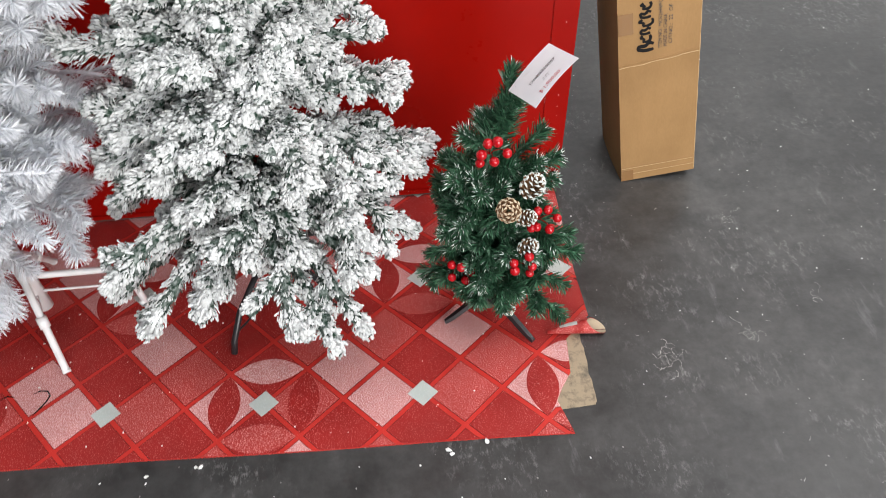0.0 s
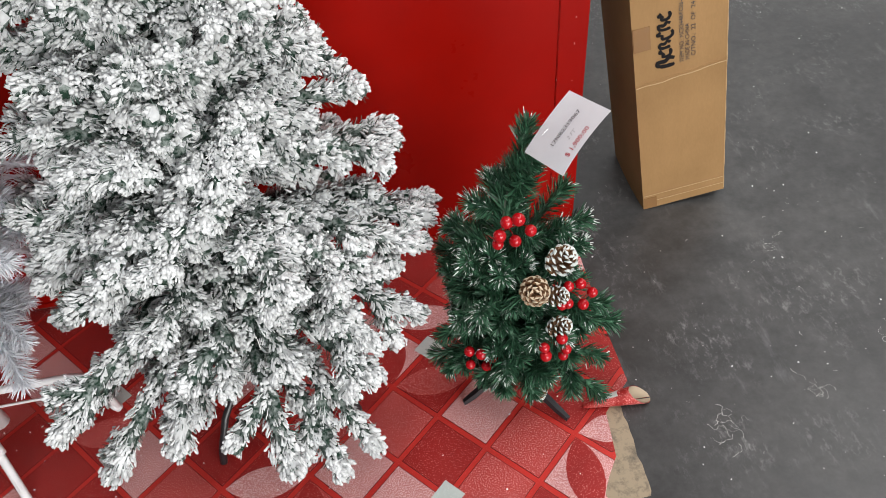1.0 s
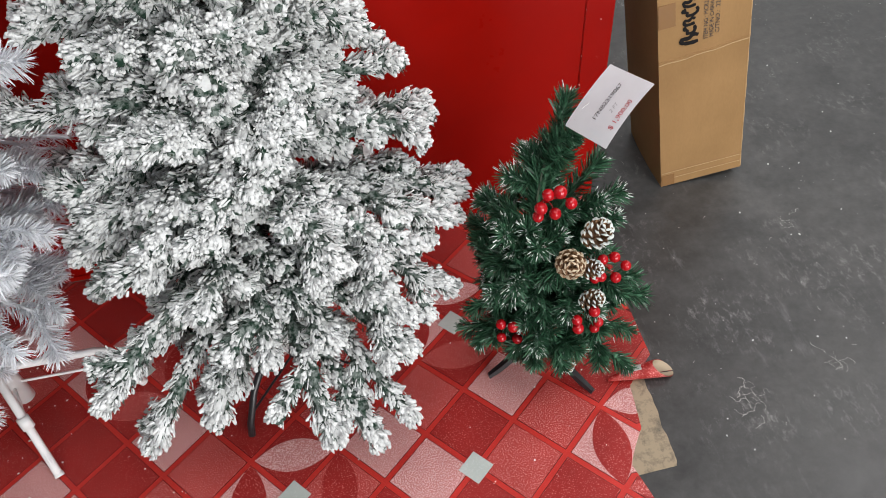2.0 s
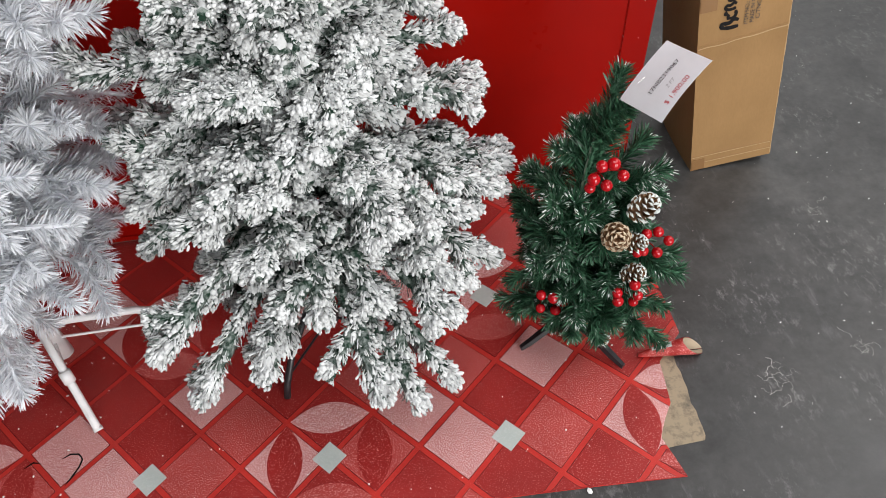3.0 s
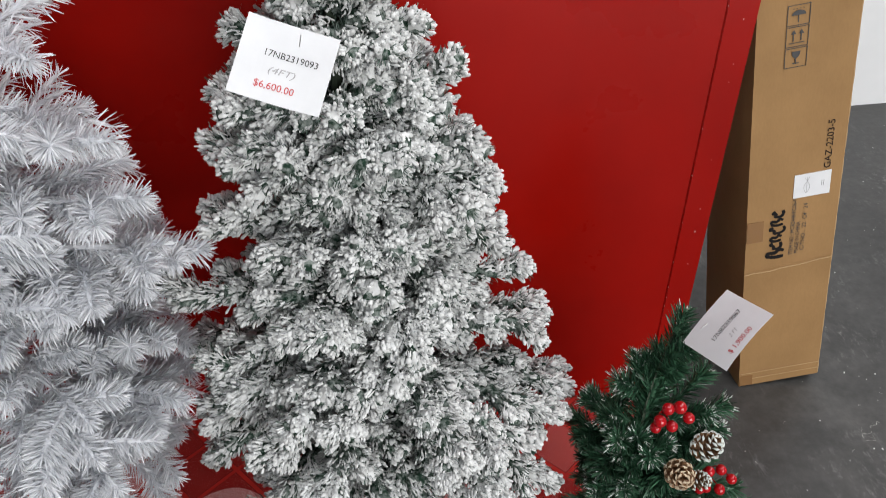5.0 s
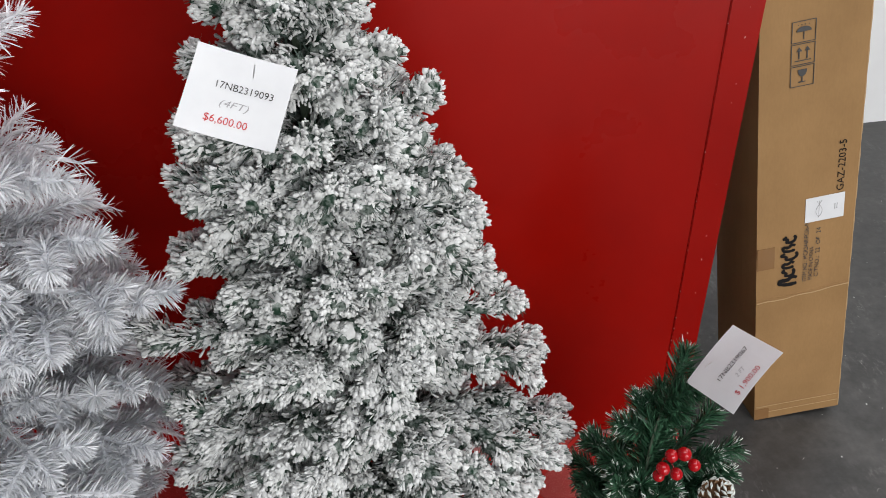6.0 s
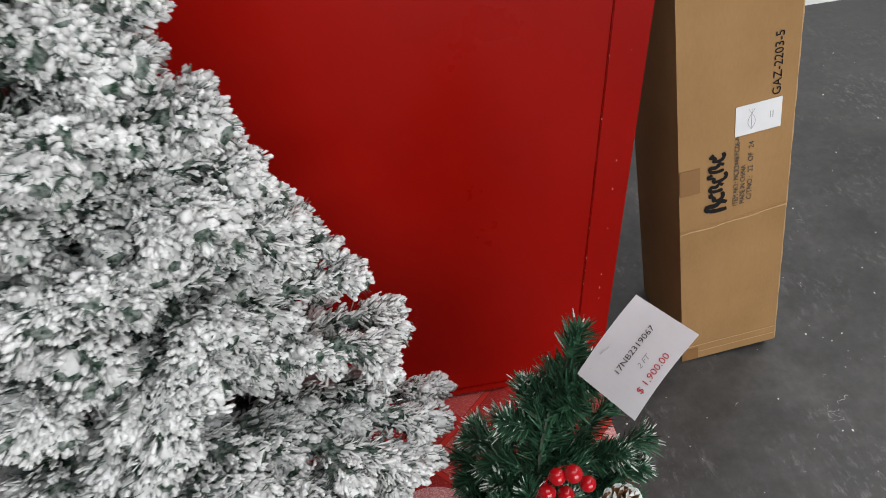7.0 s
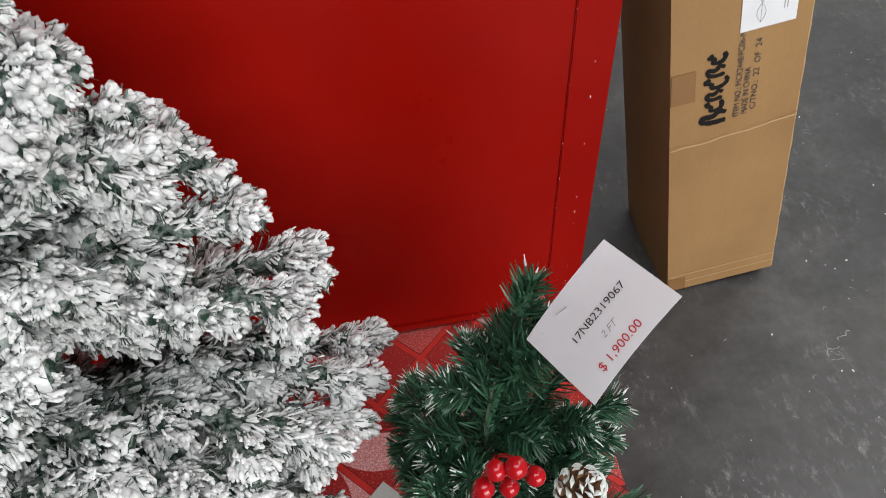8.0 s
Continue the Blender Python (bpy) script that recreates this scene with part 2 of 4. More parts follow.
tagged(part("unseen_wall_south", bm, BLOCK), "unseen grey wall added, open where the door lamp stands", "wall", kind="structure")
bm = box_bm(-5.2, -1.25, -4.4, 3.72, 4.3, 4.4)
box_bm(-1.25, 6.4, -4.4, -0.4, 4.3, 4.4, bm=bm)
box_bm(2.85, 6.4, -0.4, 1.4, 4.3, 4.4, bm=bm)
box_bm(-1.25, 2.35, 1.4, 3.72, 4.3, 4.4, bm=bm)
box_bm(4.05, 6.4, 1.4, 3.72, 4.3, 4.4, bm=bm)
box_bm(2.35, 4.05, 3.35, 3.72, 4.3, 4.4, bm=bm)
box_bm(2.35, 4.05, 1.4, 1.65, 4.3, 4.4, bm=bm)
tagged(part("ceiling", bm, ROOF), "unseen grey ceiling added, with two openings for lamps", "ceiling", kind="structure")
bm = bmesh.new()
bmesh.ops.create_grid(bm, x_segments=1, y_segments=1, size=400)
bmesh.ops.translate(bm, verts=bm.verts, vec=(0, 0, -0.16))
tagged(part("ground", bm, FLOOR), "grey concrete yard outside the hall", "ground", kind="structure")

# ---- red sheet metal partition ----
SHEAR = 0.05


def sheared(bm):
    for q in bm.verts:
        q.co.x += SHEAR * q.co.z
    return bm


partition = thing("partition", "tall red gloss painted sheet metal partition with folded edge", "partition")
part("panel", sheared(box_bm(-2.2, 0.410, 2.078, 2.10, 0.012, 2.3)), RED, partition)
bm = sheared(box_bm(0.403, 0.436, 2.0745, 2.099, 0.013, 2.299, 0.0015))
part("edge_strip", bm, RED, partition)
bm = sheared(box_bm(0.4345, 0.4615, 2.0795, 2.101, 0.008, 2.301, 0.0015))
part("edge_flange", bm, RED, partition)
part("bottom_strip", box_bm(-2.2, 0.402, 2.0735, 2.0775, 0.012, 0.026, 0.001), RED, partition)
# strip added to fill the gap with its dirt and shade
part("gap_strip", box_bm(-2.2, 0.45, 2.082, 2.105, 0.0, 0.0115), DARKGAP, partition, "dark strip for the dirt and shade in the gap under the panel")
random.seed(4)
bm = bmesh.new()
for i in range(34):
    z = random.uniform(0.03, 1.15)
    x = random.choice((0.4042, 0.4352, 0.4352)) + SHEAR * z + random.uniform(-0.0008, 0.0005)
    r = random.uniform(0.0004, 0.0012)
    q = bmesh.ops.create_icosphere(bm, subdivisions=1, radius=r)["verts"]
    bmesh.ops.transform(bm, matrix=Matrix.Translation((x, 2.0742, z)) @ Matrix.Diagonal((0.8, 0.3, random.uniform(0.8, 2.5), 1)), verts=q)
for i in range(16):
    q = bmesh.ops.create_icosphere(bm, subdivisions=1, radius=random.uniform(0.0004, 0.0011))["verts"]
    bmesh.ops.transform(bm, matrix=Matrix.Translation((random.uniform(-0.1, 0.4), 2.0733, random.uniform(0.012, 0.024))) @ Matrix.Diagonal((2, 0.3, 0.8, 1)), verts=q)
tagged(part("paint_chip", bm, CHIP, partition, "pale chips in the paint along the edges"), kind="stuff")

# ---- vinyl floor covering with printed lattice ----
RUG_O, RUG_A, D = Vector((0.079, 1.452)), radians(-1.0), 0.1622
EX, EY = Vector((math.cos(RUG_A), math.sin(RUG_A))), Vector((-math.sin(RUG_A), math.cos(RUG_A)))
EDGE = [(1.0, 0.366), (1.331, 0.366), (1.408, 0.345), (1.44, 0.362), (1.472, 0.383), (1.53, 0.388), (1.56, 0.39), (1.585, 0.415), (1.62, 0.449), (1.76, 0.444), (2.2, 0.45)]


def rug_right(y):
    for (ya, xa), (yb, xb) in zip(EDGE, EDGE[1:]):
        if ya <= y <= yb:
            return xa + (xb - xa) * (y - ya) / (yb - ya)
    return 0.45


def rug_front(x):
    return 1.341 - 0.0205 * (x + 0.1) + 0.0015 * math.sin(9 * x)


vinyl_sheet = bmesh.new()
PRINT = [V_LINE, V_DARK, V_MID, V_LIGHT, V_GREY, V_RIM]
vinyl_rug = thing("vinyl_mat", "red vinyl floor mat printed with a pink diamond lattice and petals", "floor mat")


def rug_piece(outline, z, slot):
    """A printed patch, its outline in lattice metres, cut at the sheet's edge."""
    pts = []
    for (a, b), (c2, d2) in zip(outline, outline[1:] + outline[:1]):
        n = max(1, int(math.hypot(c2 - a, d2 - b) / 0.012))
        pts += [(a + (c2 - a) * i / n, b + (d2 - b) * i / n) for i in range(n)]
    flat = [RUG_O + EX * a + EY * b for a, b in pts]
    inside = [q.x < rug_right(q.y) for q in flat]
    if not any(inside) or all(q.y < rug_front(q.x) for q in flat):
        return
    if not all(inside):
        # walk round the outline, and follow the sheet's edge wherever the outline leaves the sheet
        first = next(k for k in range(len(flat)) if inside[k] and not inside[k - 1])
        order = [(first + k) % len(flat) for k in range(len(flat))]
        kept, last = [], None
        for k in order + [first]:
            if inside[k]:
                if last is not None and not inside[last]:
                    y0, y1 = kept[-1].y, flat[k].y
                    n = max(2, int(abs(y1 - y0) / 0.006))
                    kept += [Vector((rug_right(y0 + (y1 - y0) * g / n), y0 + (y1 - y0) * g / n)) for g in range(n + 1)]
                if k != first or last is None:
                    kept.append(flat[k])
            last = k
        flat = kept
    place = []
    for q in flat:
        p = (max(q.x, -2.0), min(max(q.y, rug_front(q.x) + 0.0008), 2.16), z)
        if not place or math.dist(p, place[-1]) > 0.0004:
            place.append(p)
    area = sum(p[0] * q[1] - q[0] * p[1] for p, q in zip(place, place[1:] + place[:1]))
    if len(place) < 3 or abs(area) < 8e-5:
        return
    bm = bmesh.new()
    bm.faces.new([bm.verts.new(p) for p in place])
    for q in bmesh.ops.extrude_face_region(bm, geom=bm.faces[:])["geom"]:
        if isinstance(q, bmesh.types.BMVert):
            q.co.z -= 0.0002
    bmesh.ops.recalc_face_normals(bm, faces=bm.faces[:])
    part({4: "printed_square", 5: "printed_outline"}.get(slot, "printed_petal" if z > 0.003 else "printed_diamond"), bm, PRINT[slot], vinyl_rug)


def lens(ca, cb, upright):
    half, wide = 0.46 * D, 0.2 * D
    arc1 = [(-half + 2 * half * i / 10, wide * (1 - (2 * i / 10 - 1) ** 2)) for i in range(10)]
    pts = arc1 + [(-a, -b) for a, b in arc1]
    return [(ca + b, cb - a) if upright else (ca + a, cb + b) for a, b in pts]


random.seed(11)
h = 0.5 * D - 0.0085
for i in range(-26, 8):
    for j in range(-4, 11):
        for ca, cb, upright in ((i * D + D / 2, j * D, True), (i * D, j * D + D / 2, False)):
            if not (-1.3 < ca < 0.5):
                continue
            # the grey square that this cell touches, if any
            if upright and j % 2 == 0:
                gi, gj = (i // 2, j // 2) if i % 2 == 0 else ((i + 1) // 2, j // 2)
                side = "right" if i % 2 == 0 else "left"
            elif not upright and i % 2 == 0:
                gi, gj = (i // 2, j // 2) if j % 2 == 0 else (i // 2, (j + 1) // 2)
                side = "up" if j % 2 == 0 else "down"
            else:
                side = ""
            petals = side and (gi + gj) % 2 == 1
            if side:
                slot = {"right": 2, "left": 3, "up": 1, "down": 1}[side]
            elif upright:
                slot = 3 if (i + j) % 4 == 1 else random.choice((1, 2))
            else:
                slot = (3 if (i + 2 * j) % 4 == 3 else 2) if j % 2 == 0 else 1
            e = h + 0.0016
            rug_piece([(ca - e, cb), (ca, cb - e), (ca + e, cb), (ca, cb + e)], 0.0023, 5)
            rug_piece([(ca - h, cb), (ca, cb - h), (ca + h, cb), (ca, cb + h)], 0.0027, slot)
            if petals:
                rug_piece(lens(ca, cb, upright), 0.0031, {"right": 1, "left": 1, "up": 3, "down": 2}[side])
    for j in range(-2, 6):
        if i % 2 == 0 and i * D > -1.3:
            g = 0.0312
            rug_piece([(i * D - g, 2 * j * D), (i * D, 2 * j * D - g), (i * D + g, 2 * j * D), (i * D, 2 * j * D + g)], 0.0036, 4)
# the red ground of the print, with its thickness
cols = [-2.0 + 0.1 * k for k in range(23)] + [0.3]
rows = []
for y in (0.0, 1.36, 1.385, 1.408, 1.42, 1.44, 1.455, 1.472, 1.5, 1.53, 1.56, 1.585, 1.62, 1.69, 1.76, 1.9, 2.03, 2.16):
    right = 0.366 if y == 0.0 else rug_right(y)
    rows.append([(x, max(y, rug_front(x) + 0.0001 * len(rows)), z) for x in cols + [right] for z in (0.002, 0.0002)])
strip = [[vinyl_sheet.verts.new(p) for p in row] for row in rows]
for a, b in zip(strip, strip[1:]):
    for k in range(0, len(a) - 2, 2):
        vinyl_sheet.faces.new((a[k], a[k + 2], b[k + 2], b[k]))
    vinyl_sheet.faces.new((a[-2], a[-1], b[-1], b[-2]))
for k in range(0, len(strip[0]) - 2, 2):
    vinyl_sheet.faces.new((strip[0][k], strip[0][k + 1], strip[0][k + 3], strip[0][k + 2]))
part("sheet", vinyl_sheet, V_LINE, vinyl_rug)
# the torn corner of the mat, bulged up into a roll that is open at its end
bm = bmesh.new()
grid = []
for i in range(17):
    s = i / 16
    mid = Vector((0.352, 1.578, 0)).lerp(Vector((0.456, 1.574, 0)), s)
    r = 0.0035 + 0.0135 * s ** 0.8
    row = []
    for k in range(16):
        a = radians(-85 + 352 * k / 15)
        row.append(bm.verts.new((mid.x - 0.021 * math.sin(a) * s, mid.y + 1.1 * r * math.cos(a), 0.0042 + r * (1.0 + math.sin(a)))))
    grid.append(row)
for i, (a, b) in enumerate(zip(grid, grid[1:])):
    for k in range(15):
        f = bm.faces.new((a[k], a[k + 1], b[k + 1], b[k]))
        f.material_index = 2 if 3 < k < 8 and 4 < i < 12 else 3 if (k + i) % 11 in (8, 9, 10) else 0
curl = part("curled_edge", bm, [V_MID, BACKING, V_GREY, V_DARK], vinyl_rug, "rolled up corner showing its beige backing", True)
bm = bmesh.new()
lining = []
for i in range(17):
    s = i / 16
    r = (0.0035 + 0.0135 * s ** 0.8) - 0.0013
    lining.append([bm.verts.new((0.3525 + 0.104 * s - 0.021 * math.sin(a) * s, 1.578 - 0.004 * s + 1.1 * r * math.cos(a), 0.0055 + r * (1 + math.sin(a)))) for a in (radians(-85 + 352 * k / 15) for k in range(16))])
for a, b in zip(lining, lining[1:]):
    for k in range(15):
        bm.faces.new((a[k], b[k], b[k + 1], a[k + 1]))
part("backing", bm, BACKING, curl, "beige felt backing inside the roll", True)
# torn lines in the print
for pts in ([(-0.742, 1.53), (-0.728, 1.537), (-0.712, 1.535), (-0.703, 1.523), (-0.706, 1.508), (-0.715, 1.49), (-0.724, 1.475)], [(-0.81, 1.52), (-0.795, 1.53), (-0.78, 1.526)]):
    bm = tube_bm([(x, y, 0.0032) for x, y in pts], [0.0004] + [0.0016] * (len(pts) - 2) + [0.0004], 5)
    part("tear", bm, INK, vinyl_rug, "dark tear in the vinyl")

# the strip of old adhesive tape on the floor
bm = bmesh.new()
random.seed(5)
outline = [(0.33 + random.uniform(-0.004, 0.004), 1.386), (0.417 + random.uniform(-0.003, 0.003), 1.392)]
outline += [(0.421 + random.uniform(-0.002, 0.002), 1.40 + 0.0165 * k) for k in range(12)]
outline += [(0.36, 1.60), (0.33, 1.5)]
ring = [bm.verts.new((x, y, 0.0011)) for x, y in outline]
lowr = [bm.verts.new((x, y, 0.0)) for x, y in outline]
bm.faces.new(ring)
for k in range(len(ring)):
    bm.faces.new((ring[k], lowr[k], lowr[(k + 1) % len(ring)], ring[(k + 1) % len(ring)]))
tagged(part("floor_tape", bm, TAPE_OLD), "strip of dirty beige tape beside the mat", "tape")


# ---- carton ----
BOX_W, BOX_D, BOX_H = 0.1895, 0.215, 1.22
carton = thing("carton", "tall closed brown cardboard carton leaning beside the red partition", "cardboard box")
cz, sz, ct, st, cp, sp = math.cos(0.0125), math.sin(0.0125), math.cos(-0.1137), math.sin(-0.1137), math.cos(-0.063), math.sin(-0.063)
rot = Matrix(((cz, -sz, 0), (sz, cz, 0), (0, 0, 1))) @ Matrix(((ct, 0, st), (0, 1, 0), (-st, 0, ct))) @ Matrix(((1, 0, 0), (0, cp, -sp), (0, sp, cp)))
carton.matrix_world = Matrix.Translation((0.6269, 2.0697, 0.0135)) @ rot.to_4x4() @ Matrix.Translation((0, 0, -0.0135))
bm = bmesh.new()
nx, ny, nz = 10, 8, 40
lay = {}


def carton_vert(i, j, k):
    if (i, j, k) not in lay:
        x, y, z = BOX_W * i / nx, BOX_D * j / ny, BOX_H * k / nz
        bulge = math.sin(math.pi * z / BOX_H) * 0.006
        ux, uy = 2 * i / nx - 1, 2 * j / ny - 1
        if i == 0:
            x -= (1 - uy * uy) * (bulge + 0.004)
        if i == nx:
            x += (1 - uy * uy) * bulge
        if j == 0:
            y -= (1 - ux * ux) * bulge * 0.5
        lay[(i, j, k)] = bm.verts.new((x, y, z))
    return lay[(i, j, k)]


for k in range(nz):
    for i in range(nx):
        for j in (0, ny):
            q = [carton_vert(i, j, k), carton_vert(i + 1, j, k), carton_vert(i + 1, j, k + 1), carton_vert(i, j, k + 1)]
            bm.faces.new(q if j == 0 else q[::-1])
    for j in range(ny):
        for i in (0, nx):
            q = [carton_vert(i, j, k), carton_vert(i, j + 1, k), carton_vert(i, j + 1, k + 1), carton_vert(i, j, k + 1)]
            bm.faces.new(q if i == nx else q[::-1])
for i in range(nx):
    for j in range(ny):
        for k in (0, nz):
            q = [carton_vert(i, j, k), carton_vert(i + 1, j, k), carton_vert(i + 1, j + 1, k), carton_vert(i, j + 1, k)]
            bm.faces.new(q if k == nz else q[::-1])
sharp = [e for e in bm.edges if len(e.link_faces) == 2 and e.calc_face_angle(0) > 0.9]
bmesh.ops.bevel(bm, geom=sharp, offset=0.0025, segments=2, affect="EDGES")
part("body", bm, CARD, carton, smooth=False)


def face_y(u, v):
    ux = 2 * u / BOX_W - 1
    return -(1 - ux * ux) * math.sin(math.pi * v / BOX_H) * 0.003


def on_face(u, v, lift=0.0012):
    """Local pose on the carton's front whose x runs up the carton and y towards its left edge."""
    return Matrix.Translation((u, face_y(u, v) - lift, v)) @ Matrix(((0, -1, 0, 0), (0, 0, -1, 0), (1, 0, 0, 0), (0, 0, 0, 1)))


def on_front(name, me, u, v, lift=0.0012, label=""):
    ob = part(name, me, None, carton, label)
    ob.matrix_local = on_face(u, v, lift)
    return ob


def plate(name, w, hgt, mat, t=0.0004, bevel=0.0):
    return mesh_of(name, box_bm(-w / 2, w / 2, -hgt / 2, hgt / 2, -t, t, bevel), mat)


# score line across the front and worn corner edges
bm = tube_bm([(0.001 + 0.0188 * i, face_y(0.0188 * i, 0.33) - 0.0006 + 0.0004 * math.sin(i * 2), 0.327 + 0.0012 * i + 0.0012 * math.sin(1.7 * i)) for i in range(11)], 0.0011, 6)
part("score_line", bm, CARD_EDGE, carton, "pale creased score line")
bm = tube_bm([(0.001 + 0.0188 * i, face_y(0.0188 * i, 0.34) - 0.0002, 0.334 + 0.001 * i) for i in range(11)], 0.0011, 6)
part("score_line", bm, CARD, carton, "pale creased score line")
bm = tube_bm([(BOX_W - 0.0006, 0.0006, 0.02 * k + 0.004) for k in range(60)], [0.0012 + 0.0005 * math.sin(k * 1.9) for k in range(60)], 6)
part("worn_edge", bm, CARD_EDGE, carton, "pale worn corner edge")
on_front("tape_patch", plate("tape_patch", 0.05, 0.034, PACKTAPE), 0.018, 0.435, 0.0009, "glossy brown tape patch")
on_front("tape_patch", plate("tape_patch", 0.03, 0.03, PACKTAPE), 0.0165, 0.0165, 0.0009, "glossy brown tape patch")
on_front("tape_band", plate("tape_band", 0.0012, 0.184, CARD_EDGE), 0.0945, 0.038, 0.0006, "edge of the bottom tape")
on_front("tape_band", plate("tape_band", 0.0012, 0.184, CARD_EDGE), 0.0945, 0.02, 0.0006, "edge of the bottom tape")
# brush-written brand as plain strokes
random.seed(3)
for k in range(6):
    w, hgt = (0.02, 0.038) if k == 0 else (0.0165, 0.025 if k != 3 else 0.036)
    bm = bmesh.new()
    seg = [(-0.4, -0.5), (-0.5, 0.0), (-0.3, 0.48), (0.2, 0.4), (0.05, 0.0), (0.45, -0.2), (0.2, -0.5)]
    pts = [(a * w + random.uniform(-0.001, 0.001), b * hgt + random.uniform(-0.0012, 0.0012), 0) for a, b in (seg if k % 2 == 0 else [(-b2, a2) for a2, b2 in seg])]
    pts = [(max(-w / 2, min(w / 2, a)), b, 0) for a, b, _ in pts]
    for _ in range(2):
        pts = [pts[0]] + [q for p0, p1 in zip(pts, pts[1:]) for q in ((0.75 * p0[0] + 0.25 * p1[0], 0.75 * p0[1] + 0.25 * p1[1], 0), (0.25 * p0[0] + 0.75 * p1[0], 0.25 * p0[1] + 0.75 * p1[1], 0))] + [pts[-1]]
    wide = 0.0046 if k == 0 else 0.0036
    tube_bm(pts, [0.0014] + [wide * random.uniform(0.75, 1.05) for _ in pts[2:]] + [0.0012], 6, bm)
    bmesh.ops.scale(bm, verts=bm.verts, vec=(1, 1, 0.12))
    on_front("brush_mark", mesh_of("brush_mark", bm, INK), 0.062, 0.374 + 0.0195 * k, 0.001, "black brush stroke")
for body, width, u, v0, mat in (("ITEM NO.: MCR2448/FC06-N", 0.138, 0.0955, 0.366, INK_GREY), ("MADE IN CHINA", 0.078, 0.107, 0.367, INK_GREY), ("C/TNO.:  22  OF  24", 0.115, 0.119, 0.372, INK_GREY), ("GAZ-2203-5", 0.104, 0.155, 0.5605, INK)):
    me = text_mesh("printed_text", body, width, mat, 0.0135 if mat == INK else 0.0085)
    on_front("printed_text", me, u, v0 + width / 2, 0.0013)
# white sticker with a line drawing
sticker = on_front("sticker", plate("sticker", 0.053, 0.074, PAPER, 0.0004), 0.128, 0.529, 0.0012, "white sticker with a faint line drawing")
for s in (-1, 0, 1):
    bm = tube_bm([(-0.018 + 0.004 * i, 0.011 + s * 0.006 * math.sin(i * 0.45), 0.0) for i in range(10)], 0.0004, 5)
    line = on_front("drawn_line", mesh_of("drawn_line", bm, INK_PENCIL), 0.128, 0.529, 0.0018)
    line.parent, line.matrix_local = sticker, Matrix.Translation((0, 0, 0.0006))
for k in range(2):
    line = on_front("drawn_line", plate("drawn_line", 0.012, 0.0012, INK_PENCIL, 0.0002), 0.128, 0.529, 0.0018)
    line.parent, line.matrix_local = sticker, Matrix.Translation((0, -0.019 - 0.004 * k, 0.0006))


def frame_sign(v, icon):
    sz2 = 0.036
    bm = bmesh.new()
    for sgn in (-1, 1):
        box_bm(-sz2 / 2, sz2 / 2, sgn * 0.02 - 0.0006, sgn * 0.02 + 0.0006, -0.0002, 0.0002, bm=bm)
        box_bm(sgn * sz2 / 2 - 0.0006, sgn * sz2 / 2 + 0.0006, -0.02, 0.02, -0.0002, 0.0002, bm=bm)
    if icon == "arrows":
        box_bm(-0.012, -0.0105, -0.014, 0.014, -0.0002, 0.0002, bm=bm)
        for y in (-0.007, 0.007):
            box_bm(-0.008, 0.007, y - 0.001, y + 0.001, -0.0002, 0.0002, bm=bm)
            bm.faces.new([bm.verts.new(p) for p in ((0.013, y, 0.0002), (0.005, y + 0.005, 0.0002), (0.005, y - 0.005, 0.0002))])
    elif icon == "umbrella":
        bm.faces.new([bm.verts.new((0.009 * math.sin(math.pi * k / 10), 0.013 * math.cos(math.pi * k / 10), 0.0002)) for k in range(11)])
        box_bm(-0.013, 0.0, -0.0008, 0.0008, -0.0002, 0.0002, bm=bm)
        for k in range(4):
            box_bm(0.011, 0.0125, -0.009 + 0.006 * k, -0.0075 + 0.006 * k, -0.0002, 0.0002, bm=bm)
    else:
        bm.faces.new([bm.verts.new((0.012 - 0.013 * math.sin(math.pi * k / 10), 0.008 * math.cos(math.pi * k / 10), 0.0002)) for k in range(11)])
        box_bm(-0.010, 0.0, -0.0009, 0.0009, -0.0002, 0.0002, bm=bm)
        box_bm(-0.0115, -0.0095, -0.006, 0.006, -0.0002, 0.0002, bm=bm)
    on_front("handling_sign", mesh_of("handling_sign", bm, INK_GREY), 0.0735, v, 0.0013, "printed handling sign")


for v, icon in ((0.803, "glass"), (0.842, "arrows"), (0.881, "umbrella")):
    frame_sign(v, icon)


# ---- artificial trees ----
class Needles:
    """Collects needles of one branch, and makes one mesh of them."""

    def __init__(self):
        self.v, self.f, self.m, self.count = [], [], [], 0

    def add(self, verts, faces, slots):
        """verts (n, k, 3) for n needles; faces in one needle's numbers; slots per face."""
        n, k, _ = verts.shape
        base = self.count + k * np.arange(n)[:, None, None]
        self.v.append(verts.reshape(-1, 3))
        self.f.append((np.array(faces)[None] + base).reshape(-1, len(faces[0])))
        self.m.append(np.broadcast_to(np.array(slots), (n, len(faces))).reshape(-1))
        self.count += n * k

    def mesh(self, name, mats, smooth):
        vv, mm = np.concatenate(self.v), np.concatenate(self.m)
        corner = np.concatenate([a.ravel() for a in self.f])
        sizes = np.concatenate([np.full(len(a), a.shape[1]) for a in self.f])
        me = bpy.data.meshes.new(name)
        me.vertices.add(len(vv))
        me.vertices.foreach_set("co", vv.astype(np.float32).ravel())
        me.loops.add(len(corner))
        me.loops.foreach_set("vertex_index", corner.astype(np.int32))
        me.polygons.add(len(sizes))
        me.polygons.foreach_set("loop_start", (np.cumsum(sizes) - sizes).astype(np.int32))
        me.polygons.foreach_set("material_index", mm.astype(np.int32))
        me.polygons.foreach_set("use_smooth", np.full(len(sizes), smooth))
        for m in mats:
            me.materials.append(m)
        me.update(calc_edges=True)
        me.validate()
        return me


